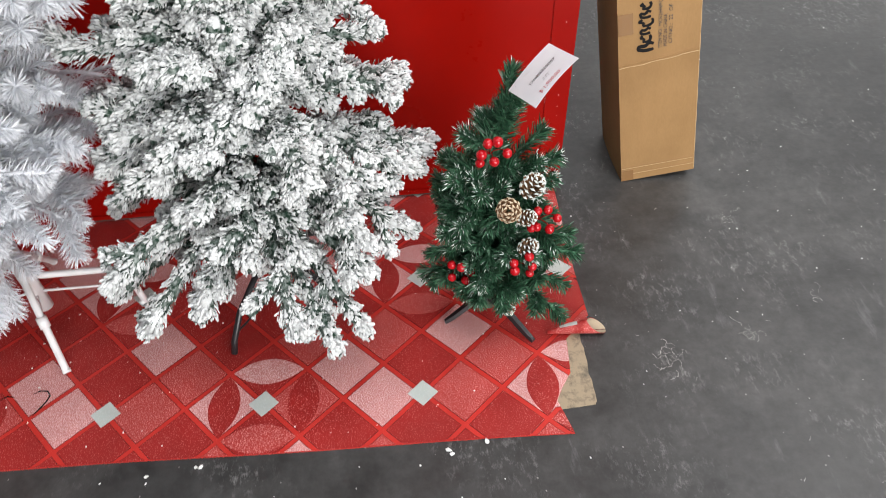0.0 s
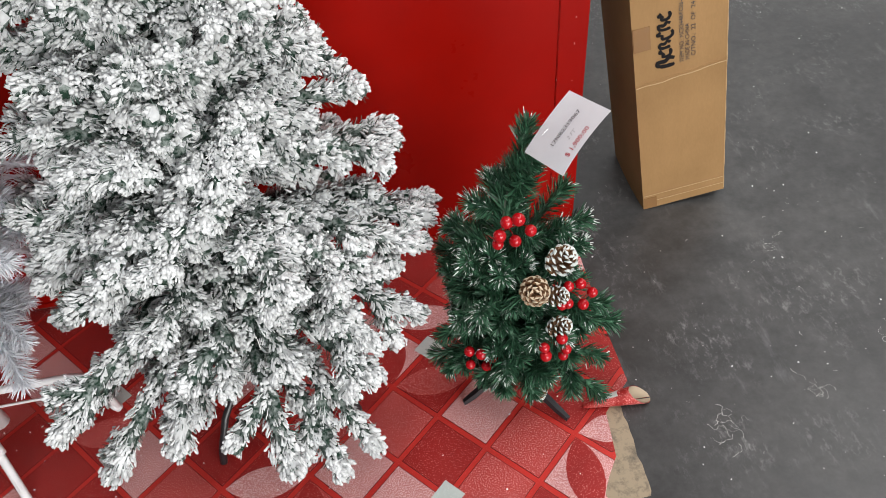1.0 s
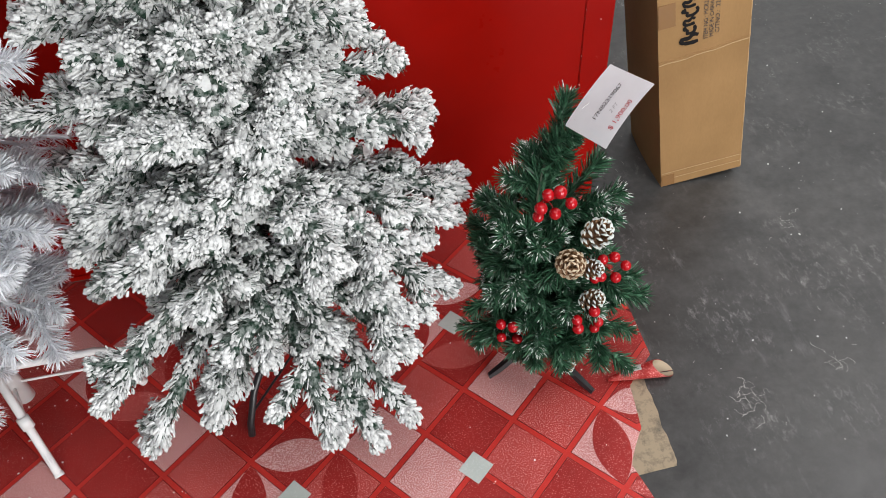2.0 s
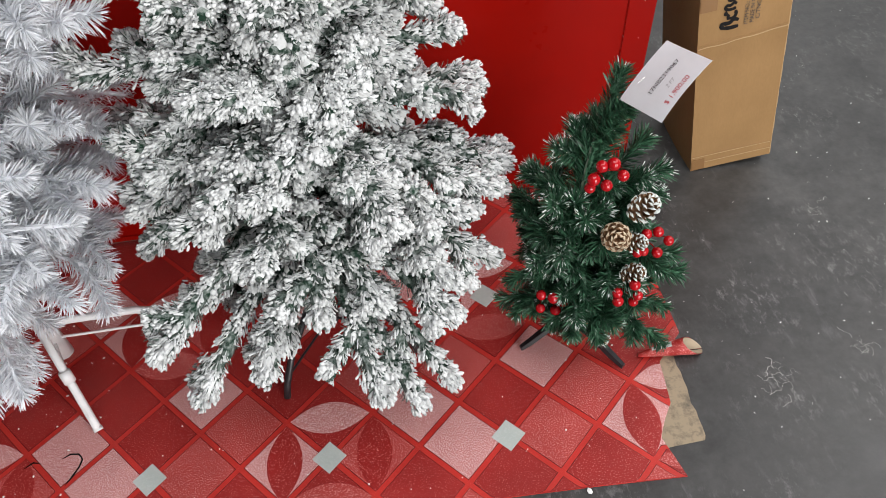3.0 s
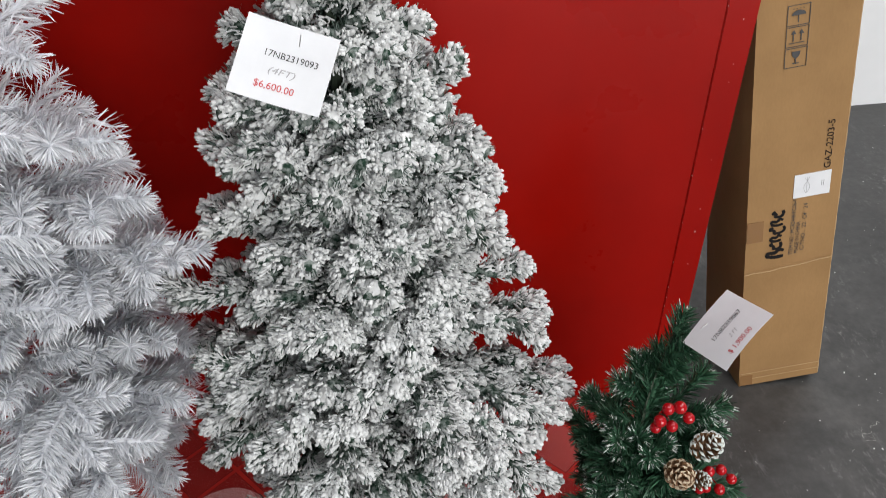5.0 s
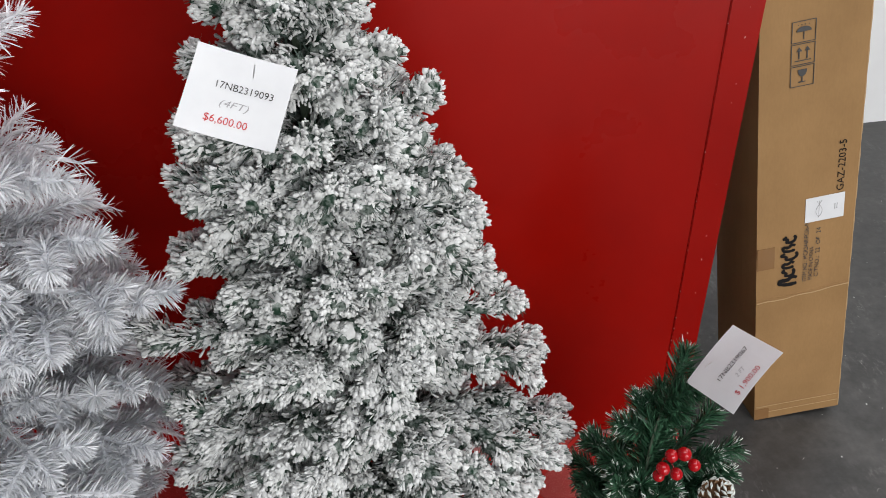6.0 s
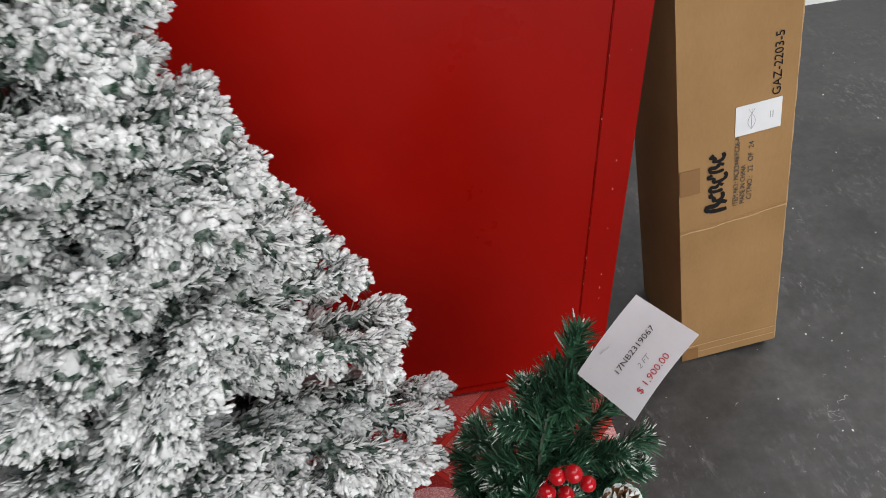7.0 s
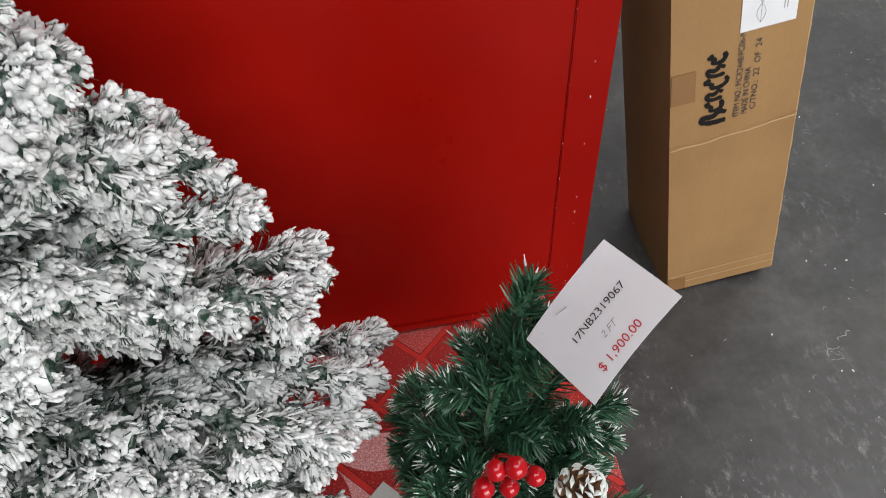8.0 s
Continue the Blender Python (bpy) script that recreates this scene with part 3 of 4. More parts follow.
def unit(a):
    return a / np.maximum(np.linalg.norm(a, axis=-1, keepdims=True), 1e-9)


def spray(rng, a, b, droop, radius, n, lean, loose=1.0):
    """Feet, ways and lengths of n needles round a twig from a to b."""
    a, b = np.array(a, float), np.array(b, float)
    u = rng.random(n) ** 0.9
    axis = b - a
    foot = a + axis * u[:, None]
    foot[:, 2] += droop * 4 * u * (1 - u)
    fwd = unit(np.broadcast_to(axis, (n, 3)))
    side = unit(np.cross(fwd, (0.0, 0.0, 1.0)) + 1e-6)
    upw = np.cross(side, fwd)
    ang = rng.random(n) * 2 * math.pi
    out = side * np.cos(ang)[:, None] + upw * np.sin(ang)[:, None]
    tilt = lean + rng.normal(0, 0.18 * loose, n) + 0.5 * np.clip(u - 0.82, 0, 1) * 3
    way = unit(out * np.cos(tilt)[:, None] + fwd * np.sin(tilt)[:, None] + rng.normal(0, 0.12 * loose, (n, 3)))
    length = radius * (0.75 + 0.4 * rng.random(n)) * (1 - 0.4 * np.clip(u - 0.8, 0, 1) / 0.2) * 1.1
    return foot, way, length, np.sin(ang), u


def frame_of(rng, way):
    r = unit(rng.normal(0, 1, way.shape))
    p = unit(np.cross(way, r))
    return p, np.cross(way, p)


def core(rng, nd, a, b, droop, thick, slot):
    """The uneven body of a brush, where its needles stand closest."""
    a, b = np.array(a, float), np.array(b, float)
    fwd = unit(b - a)
    side = unit(np.cross(fwd, (0.0, 0.0, 1.0)) + 1e-6)
    upw = np.cross(side, fwd)
    ring = []
    for i in range(10):
        u = i / 9
        mid = a + (b - a) * (u * 1.01) + np.array((0, 0, droop * 4 * u * (1 - u)))
        r = thick * math.sqrt(max(0.02, 1 - (2 * u - 1) ** 4))
        ring += [mid + r * rng.uniform(0.65, 1.3) * (side * math.cos(t) + upw * math.sin(t)) for t in (2 * math.pi * g / 6 for g in range(6))]
    nd.add(np.array(ring)[None], [(6 * i + g, 6 * i + (g + 1) % 6, 6 * i + 6 + (g + 1) % 6, 6 * i + 6 + g) for i in range(9) for g in range(6)], [slot] * 54)


def lumps(rng, nd, mid, along, fat, tall, slot):
    """Blunt rods of flock, thinner at their foot."""
    k = len(mid)
    p, q = frame_of(rng, along)
    verts = []
    for at, wide in ((-0.55, 0.6), (0.28, 1.0)):
        for g in range(4):
            a = math.pi * (g / 2 + (0.25 if at > 0 else 0.0))
            verts.append(mid + (p * math.cos(a) + q * math.sin(a)) * (fat * wide * rng.uniform(0.8, 1.25, k))[:, None] + along * (tall * (at + rng.uniform(-0.08, 0.08, k)))[:, None])
    verts.append(mid + along * (tall * 0.3 + fat * 0.95)[:, None])
    faces = []
    for g in range(4):
        h2 = (g + 1) % 4
        faces += [(g, h2, 4 + g), (h2, 4 + h2, 4 + g), (4 + g, 4 + h2, 8)]
    nd.add(np.stack(verts, 1), faces, [slot] * 12)


def flocked(rng, nd, a, b, droop, radius, n, snow):
    """A tight brush: a matted body, green needles that show below and at its foot, and flock rods on its skin."""
    a, b = np.array(a, float), np.array(b, float)
    fwd = unit(b - a)
    side = unit(np.cross(fwd, (0.0, 0.0, 1.0)) + 1e-6)
    upw = np.cross(side, fwd)

    wave = rng.random(4) * 6.3

    def skin(u, ang, depth, lean):
        """Places on the brush and the ways its needles point there."""
        prof = radius * np.sqrt(np.clip(1.0 - np.clip((u - 0.84) / 0.2, 0, 1) ** 2, 0.04, 1)) * (0.75 + 0.33 * np.clip(u / 0.3, 0, 1) - 0.2 * u)
        prof = prof * (1 + 0.16 * np.sin(9 * u + 2 * ang + wave[0]) + 0.13 * np.sin(17 * u - 3 * ang + wave[1]) + 0.10 * np.sin(5 * ang + 6 * u + wave[2]))
        out = side * np.cos(ang)[:, None] + upw * np.sin(ang)[:, None]
        mid = a + (b - a) * u[:, None] + out * (prof * depth)[:, None]
        mid[:, 2] += droop * 4 * u * (1 - u)
        lean = lean + 0.55 * np.clip((u - 0.8) / 0.2, 0, 1)
        return mid, unit(out * np.cos(lean)[:, None] + fwd * np.sin(lean)[:, None])

    # needles
    m = int(n * 0.8)
    u, ang = rng.random(m) ** 0.9, rng.random(m) * 2 * math.pi
    foot, way = skin(np.minimum(u, 0.9), ang, np.full(m, 0.3), 0.62 + rng.normal(0, 0.2, m))
    p, q = frame_of(rng, way)
    end = foot + way * (radius * (0.72 + 0.34 * rng.random(m)) * (1 - 0.45 * np.clip((u - 0.7) / 0.3, 0, 1)))[:, None]
    nd.add(np.stack([foot - p * 0.0007, foot + p * 0.0007, end - p * 0.0005, end + p * 0.0005], 1), [(0, 1, 3, 2)], [0])
    # tufts of flock rods
    m = int(n * 0.86)
    u, ang = rng.random(m) ** 0.7, rng.random(m) * 2 * math.pi
    load = np.clip(0.19 + 0.32 * np.sin(ang) + 0.22 * np.sin(11 * u + 2 * ang + wave[3]) + 0.98 * u + 0.7 * (snow - 0.7), 0.05, 1.0)
    keep = rng.random(m) < load
    u, ang = np.repeat(u[keep], 3), np.repeat(ang[keep], 3)
    k = len(u)
    tip = np.clip((u - 0.5) * 2.2, 0, 1) * (0.6 + 0.4 * np.sin(ang))
    mid, way = skin(np.clip(u + rng.normal(0, 0.018, k), 0, 1.01), ang + rng.normal(0, 0.11, k), 0.62 + 0.38 * rng.random(k), 0.92 + rng.normal(0, 0.14, k))
    along = unit(way + np.array((0, 0, -0.12)) + rng.normal(0, 0.22, (k, 3)))
    fat = (0.0007 + 0.0016 * rng.random(k) ** 1.4) * (1.0 + 0.85 * tip) * np.where(rng.random(k) < 0.1, 1.5, 1.0)
    tall = (0.006 + 0.011 * rng.random(k) ** 1.3) * (1.0 - 0.3 * tip)
    lumps(rng, nd, mid, along, fat, tall, 1)
    # the matted body, white above, crusted below with gap shade in its colour
    rows = 9
    ring = []
    for i in range(rows + 1):
        t = i / rows
        for g in range(7):
            mid1, _ = skin(np.array([t * 0.99]), np.array([2 * math.pi * g / 7]), np.array([rng.uniform(0.42, 0.76)]), np.zeros(1))
            ring.append(mid1[0])
    faces = [(7 * i + g, 7 * i + (g + 1) % 7, 7 * i + 7 + (g + 1) % 7, 7 * i + 7 + g) for i in range(rows) for g in range(7)]
    ring.append(a + (b - a) * 0.985)
    faces = [t for f in faces for t in (f[:3], (f[0], f[2], f[3]))] + [(7 * rows + g, 7 * rows + (g + 1) % 7, 7 * rows + 7) for g in range(7)]
    top = 0.62 - 0.7 * (snow - 0.7)
    slots = [1 if (g < 6 and i / rows > top) or (i / rows > top + 0.2 and rng.random() < 0.6) else 3 for i in range(rows) for g in range(14)] + [3] * 7
    nd.add(np.array(ring)[None], faces, slots)


def ribbon(rng, nd, a, b, droop, radius, n, width, frosted, lean=0.6, loose=1.0):
    """Flat strips; frosted: the share of needles whose end is white."""
    foot, way, length, up, u = spray(rng, a, b, droop, radius, n, lean, loose)
    p, _ = frame_of(rng, way)
    half = width / 2
    bend = np.array((0, 0, -0.15)) + rng.normal(0, 0.12 * loose, (n, 3))
    rings = []
    for s, w in ((0.0, 0.7), (0.68, 1.0), (1.0, 0.35)):
        mid = foot + way * (length * s)[:, None] + bend * (length * s * s * 0.3)[:, None]
        rings += [mid - p * half * w, mid + p * half * w]
    verts = np.stack(rings, 1)
    end = np.where(rng.random(n) < frosted * np.clip((u - 0.4) * 4, 0.1, 2.2), 1, 0)
    nd.add(verts, [(0, 1, 3, 2), (2, 3, 5, 4)], np.stack([np.zeros(n, int), end], 1))


def stem(nd, a, b, droop, r0, r1, slot, n=6):
    a, b = np.array(a, float), np.array(b, float)
    fwd = unit(b - a)
    side = unit(np.cross(fwd, (0.0, 0.0, 1.0)) + 1e-6)
    upw = np.cross(side, fwd)
    verts = []
    for i in range(n + 1):
        u = i / n
        mid = a + (b - a) * u + np.array((0, 0, droop * 4 * u * (1 - u)))
        w = r0 + (r1 - r0) * u
        verts += [mid + w * (side * c + upw * s) for c, s in ((1, 0), (0, 1), (-1, 0), (0, -1))]
    faces = [(4 * i + k, 4 * i + (k + 1) % 4, 4 * i + 4 + (k + 1) % 4, 4 * i + 4 + k) for i in range(n) for k in range(4)]
    nd.add(np.array(verts)[None], faces, [slot] * len(faces))


def branch_mesh(name, seed, length, style, tips, tip_len, radius, count, bare=0.25, frosted=0.0, dust=0.0):
    """A branch along +x: a wire with a brush at its end and side brushes in pairs."""
    rng = np.random.default_rng(seed)
    nd = Needles()
    end = np.array((length, rng.normal(0, 0.012), rng.normal(0.0, 0.01)))
    droop = rng.uniform(0.0, 0.02)
    stem(nd, (0, 0, 0), end, droop, 0.0022, 0.0012, 2)

    def at(u):
        return end * u + np.array((0, 0, droop * 4 * u * (1 - u)))

    def brush(a, b, sag, n, snow):
        if style == "flocked":
            flocked(rng, nd, a, b, sag, radius * rng.uniform(0.85, 1.12), n, snow + dust + rng.uniform(-0.28, 0.16))
        else:
            ribbon(rng, nd, a, b, sag, radius * rng.uniform(0.85, 1.1), n, 0.0017 if style == "white" else 0.0020, frosted, 0.66 if style == "white" else 0.72, 0.55)
            core(rng, nd, a, b, sag, radius * (0.13 if style == "white" else 0.2), 0)

    # along the wire itself
    bare = {"flocked": 0.08, "green": 0.04}.get(style, bare)
    if style == "flocked":
        inner = max(bare, 1 - tip_len * 1.15 / length)
        brush(at(inner), at(1.0), 0.0, int(count * 1.15), 0.85)
        if inner > bare + 0.08:
            brush(at(bare), at(inner + 0.04), 0.0, int(count * 0.75 * (inner - bare) * length / tip_len), 0.05)
    else:
        brush(at(bare), at(1.0), 0.0, int(count * 0.5 * max(0.6, length * (1 - bare) / tip_len)), 0.6)
        brush(at(max(bare, 1 - tip_len * 0.6 / length)), at(1.0), 0.0, int(count * 0.45), 0.85)
    for k in range(tips):
        u = bare + 0.1 + (0.88 - bare) * (k // 2 + rng.uniform(0.1, 0.6)) / max(1, (tips + 1) // 2)
        u = min(u, 0.92)
        sgn = 1 if k % 2 else -1
        yaw = sgn * rng.uniform(0.5, 0.95)
        rise = rng.normal(-0.12, 0.28) if style == "flocked" else rng.normal(0.05, 0.22)
        ln = tip_len * rng.uniform(0.75, 1.1) * (1.0 if u < 0.75 else 0.8)
        if style == "flocked":
            ln = max(0.04, min(ln * 0.85, (1.0 - u) * length / math.cos(yaw) + 0.012))
        a = at(u)
        b = a + ln * np.array((math.cos(yaw) * math.cos(rise), math.sin(yaw) * math.cos(rise), math.sin(rise)))
        stem(nd, a, b, 0.004, 0.0013, 0.0007, 2, 3)
        brush(a, b, 0.004, int(count * (ln / tip_len) ** 0.7) if style == "flocked" else count, 0.78)
    mats = {"flocked": [GREYGREEN, SNOW, TWIG, CRUST_SHADE], "white": [WHITE_NEEDLE, WHITE_NEEDLE, TWIG_WHITE], "green": [GREEN, FROST, TWIG]}[style]
    return nd.mesh(name, mats, style == "flocked")


def grow(tree, axis, tiers, style, seed, tip_len, radius, count, wall=2.05, name="branch", frosted=0.0, unseen=0.4, wobble=7):
    """Branches in tiers (height, reach, number, degrees of rise, side brushes), kept off the partition and sparser behind."""
    rng = random.Random(seed)
    for row, (z, reach, number, rise, tips) in enumerate(tiers):
        long = reach / math.cos(radians(rise))
        kinds = [branch_mesh(name, seed * 1000 + row * 10 + k, long, style, tips, tip_len, radius, count, frosted=frosted) for k in range(3)]
        rear = branch_mesh(name, seed * 1000 + row * 10 + 5, long, style, tips, tip_len, radius, int(count * unseen), frosted=frosted)
        turn = rng.uniform(0, 360)
        for k in range(number):
            az = turn + 360 * k / number + rng.uniform(-9, 9)
            size = rng.uniform(0.88, 1.06)
            tip_y = axis[1] + (reach * size + 0.02) * math.sin(radians(az))
            if tip_y > wall:
                size *= (wall - axis[1]) / (tip_y - axis[1])
            ob = part(name, rear if math.sin(radians(az)) > 0.45 else kinds[k % 3], None, tree)
            ob.matrix_local = Matrix.Translation((0, 0, z + rng.uniform(-0.018, 0.018))) @ pose(0, 0, 0, 0, 0, az) @ pose(0, 0, 0, 0, -(rise + rng.uniform(-wobble, wobble)), 0) @ pose(0, 0, 0, rng.uniform(-25, 25)) @ Matrix.Diagonal((size, 1, 1, 1))


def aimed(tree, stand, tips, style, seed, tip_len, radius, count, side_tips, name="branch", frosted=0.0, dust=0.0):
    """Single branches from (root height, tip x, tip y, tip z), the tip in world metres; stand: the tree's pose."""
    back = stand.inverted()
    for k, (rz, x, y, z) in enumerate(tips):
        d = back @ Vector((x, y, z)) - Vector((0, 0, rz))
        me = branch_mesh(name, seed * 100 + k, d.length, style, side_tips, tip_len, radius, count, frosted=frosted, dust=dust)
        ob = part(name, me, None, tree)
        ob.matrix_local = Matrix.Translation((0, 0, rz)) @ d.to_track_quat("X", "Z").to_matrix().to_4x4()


# ---- flocked tree ----
FT = (-0.235, 1.75)
FT_POSE = pose(FT[0], FT[1], 0, 0, 2.8, 0)
flock_tree = thing("christmas_tree", "snow flocked green artificial tree on black stand before red partition", "christmas tree", FT_POSE, "artificial trees")
part("trunk", tube_bm([(0, 0, 0.03), (0, 0, 0.7), (0.005, 0, 1.3)], [0.011, 0.010, 0.006], 8), TWIG, flock_tree)
grow(flock_tree, FT, [
    (0.39, 0.265, 6, -8, 5), (0.46, 0.26, 6, -2, 5), (0.53, 0.23, 6, 3, 5), (0.60, 0.20, 6, 7, 4), (0.67, 0.175, 6, 10, 4),
    (0.74, 0.15, 6, 14, 4), (0.81, 0.135, 5, 18, 4), (0.88, 0.12, 5, 20, 4), (0.94, 0.115, 7, 22, 3),
    (1.00, 0.10, 7, 24, 3), (1.06, 0.085, 6, 30, 2), (1.12, 0.07, 6, 40, 2), (1.18, 0.055, 5, 60, 1),
], "flocked", 7, 0.095, 0.0215, 132, unseen=0.25)
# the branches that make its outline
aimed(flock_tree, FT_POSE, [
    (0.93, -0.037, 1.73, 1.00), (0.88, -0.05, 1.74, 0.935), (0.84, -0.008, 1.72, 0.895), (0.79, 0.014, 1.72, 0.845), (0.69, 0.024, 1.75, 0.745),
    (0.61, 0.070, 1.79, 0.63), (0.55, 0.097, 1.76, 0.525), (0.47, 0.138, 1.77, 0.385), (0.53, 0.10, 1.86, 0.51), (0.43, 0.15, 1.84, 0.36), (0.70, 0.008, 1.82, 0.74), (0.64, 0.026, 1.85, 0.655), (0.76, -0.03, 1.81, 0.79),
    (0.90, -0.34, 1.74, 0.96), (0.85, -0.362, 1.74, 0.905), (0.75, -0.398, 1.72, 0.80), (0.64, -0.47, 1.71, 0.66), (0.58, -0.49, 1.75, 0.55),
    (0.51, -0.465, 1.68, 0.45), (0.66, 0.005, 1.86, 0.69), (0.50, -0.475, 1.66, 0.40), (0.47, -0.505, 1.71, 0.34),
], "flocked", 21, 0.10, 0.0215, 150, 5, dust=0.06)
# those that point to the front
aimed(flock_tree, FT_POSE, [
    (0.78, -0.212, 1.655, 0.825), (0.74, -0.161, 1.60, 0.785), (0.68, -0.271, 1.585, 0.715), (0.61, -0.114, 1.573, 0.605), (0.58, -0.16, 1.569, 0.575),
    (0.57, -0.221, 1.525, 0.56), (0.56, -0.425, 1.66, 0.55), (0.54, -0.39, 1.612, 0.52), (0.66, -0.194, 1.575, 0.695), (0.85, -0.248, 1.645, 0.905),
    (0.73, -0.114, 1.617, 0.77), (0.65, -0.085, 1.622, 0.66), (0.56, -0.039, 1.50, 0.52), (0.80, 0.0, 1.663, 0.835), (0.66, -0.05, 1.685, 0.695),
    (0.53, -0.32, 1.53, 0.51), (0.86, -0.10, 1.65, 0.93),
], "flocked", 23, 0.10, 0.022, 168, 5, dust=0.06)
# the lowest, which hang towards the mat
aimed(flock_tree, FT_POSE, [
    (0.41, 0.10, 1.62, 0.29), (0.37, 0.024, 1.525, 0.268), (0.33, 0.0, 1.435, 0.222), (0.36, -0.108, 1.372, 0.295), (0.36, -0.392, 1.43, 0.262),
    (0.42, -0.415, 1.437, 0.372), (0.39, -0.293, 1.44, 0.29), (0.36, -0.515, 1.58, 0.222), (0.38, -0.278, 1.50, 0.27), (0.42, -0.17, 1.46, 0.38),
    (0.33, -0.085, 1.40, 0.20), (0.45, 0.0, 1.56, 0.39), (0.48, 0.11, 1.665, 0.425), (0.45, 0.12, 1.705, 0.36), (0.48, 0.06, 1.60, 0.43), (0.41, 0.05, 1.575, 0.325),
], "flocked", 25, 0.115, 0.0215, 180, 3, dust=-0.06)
for k, (x, y) in enumerate(((-0.09, -0.155), (0.17, -0.09), (0.10, 0.17), (-0.17, 0.1))):
    part("stand_leg", tube_bm([(0, 0, 0.13), (x * 0.35, y * 0.35, 0.135), (x * 0.75, y * 0.75, 0.085), (x * 0.95, y * 0.95, 0.03), (x, y, 0.0)], 0.007, 8), BLACK_METAL, flock_tree, "black bent tube leg", True)
    part("brace", tube_bm([(0, 0, 0.04), (x * 0.92, y * 0.92, 0.045)], 0.0025, 6), BLACK_METAL, flock_tree)
part("stand_hub", tube_bm([(0, 0, 0.03), (0, 0, 0.2)], 0.016, 12), BLACK_METAL, flock_tree)

# ---- white tree ----
WT = (-0.765, 1.74)
WT_POSE = pose(WT[0], WT[1], 0)
white_tree = thing("christmas_tree", "white tinsel artificial tree on a white tube stand", "christmas tree", WT_POSE, "artificial trees")
part("trunk", tube_bm([(0, 0, 0.05), (0, 0, 1.6)], [0.012, 0.007], 8), WHITE_METAL, white_tree)
grow(white_tree, WT, [
    (0.46, 0.25, 8, -8, 4), (0.54, 0.29, 9, -5, 5), (0.62, 0.29, 9, 0, 5), (0.71, 0.28, 10, 3, 5), (0.80, 0.265, 10, 5, 5),
    (0.89, 0.24, 10, 5, 4), (0.98, 0.215, 10, 5, 4), (1.07, 0.195, 9, 8, 4), (1.17, 0.165, 8, 12, 3), (1.28, 0.14, 7, 18, 2), (1.41, 0.12, 6, 25, 1), (1.55, 0.06, 5, 50, 0),
], "white", 9, 0.125, 0.030, 310, unseen=0.2, wobble=17)
aimed(white_tree, WT_POSE, [(0.42, -0.67, 1.46, 0.31), (0.46, -0.535, 1.53, 0.42), (0.7, -0.48, 1.72, 0.735), (0.56, -0.50, 1.64, 0.53), (0.5, -0.56, 1.60, 0.47),
    (0.90, -0.445, 1.66, 0.96), (0.84, -0.43, 1.66, 0.885), (0.77, -0.425, 1.66, 0.81), (0.74, -0.40, 1.70, 0.755), (0.54, -0.485, 1.66, 0.50), (0.42, -0.56, 1.655, 0.315),
    (0.38, -0.70, 1.62, 0.17), (0.64, -0.495, 1.80, 0.66), (0.56, -0.50, 1.80, 0.57), (0.48, -0.515, 1.80, 0.475), (0.44, -0.56, 1.79, 0.36), (0.74, -0.58, 1.60, 0.76), (0.64, -0.55, 1.57, 0.62),
], "white", 31, 0.11, 0.030, 380, 3)
for x, y, flat in ((0.085, -0.165, False), (0.215, 0.015, True), (-0.06, 0.19, False), (-0.2, -0.05, False)):
    if flat:
        way = [(0, 0, 0.16), (x * 0.15, y * 0.15, 0.145), (x * 0.8, y * 0.8, 0.137), (x * 0.91, y * 0.91, 0.128), (x * 0.97, y * 0.97, 0.10), (x, y, 0.012)]
    else:
        way = [(0, 0, 0.20), (x * 0.25, y * 0.25, 0.172), (x * 0.6, y * 0.6, 0.098), (x * 0.92, y * 0.92, 0.029), (x, y, 0.012)]
    leg = part("stand_leg", tube_bm(way, 0.0077, 10), WHITE_METAL, white_tree, "white painted tube leg", True)
    part("foot_cap", tube_bm([(x * 0.97, y * 0.97, 0.016 if not flat else 0.03), (x * 1.005, y * 1.005, 0.011)], 0.0088, 10), WHITE_METAL, leg, "white plastic foot cap", True)
    part("brace", tube_bm([(0, 0, 0.10), (x * 0.6, y * 0.6, 0.092), (x * 0.93, y * 0.93, 0.088 if flat else 0.04)], 0.0028, 6), WHITE_METAL, white_tree)
    if not flat:
        part("joint", tube_bm([(x * 0.56, y * 0.56, 0.112), (x * 0.62, y * 0.62, 0.090)], 0.0112, 12), WHITE_METAL, leg, "round white joint plate", True)
part("stand_hub", tube_bm([(0, 0, 0.05), (0, 0, 0.24)], 0.018, 12), WHITE_METAL, white_tree, "", True)

# ---- small green tree ----
GT = (0.235, 1.655)
GT_POSE = pose(GT[0], GT[1], 0)
green_tree = thing("christmas_tree", "small green artificial tree with berries and cones on black feet", "christmas tree", GT_POSE, "artificial trees")
part("trunk", tube_bm([(0, 0, 0.02), (0.02, 0.01, 0.25), (0.045, 0.03, 0.50)], [0.008, 0.006, 0.003], 8), TWIG, green_tree)
grow(green_tree, GT, [
    (0.17, 0.105, 7, -16, 2), (0.22, 0.105, 7, -8, 2), (0.27, 0.10, 7, 0, 2), (0.32, 0.085, 6, 10, 1), (0.37, 0.065, 5, 25, 1),
], "green", 13, 0.055, 0.0275, 225, frosted=0.04)
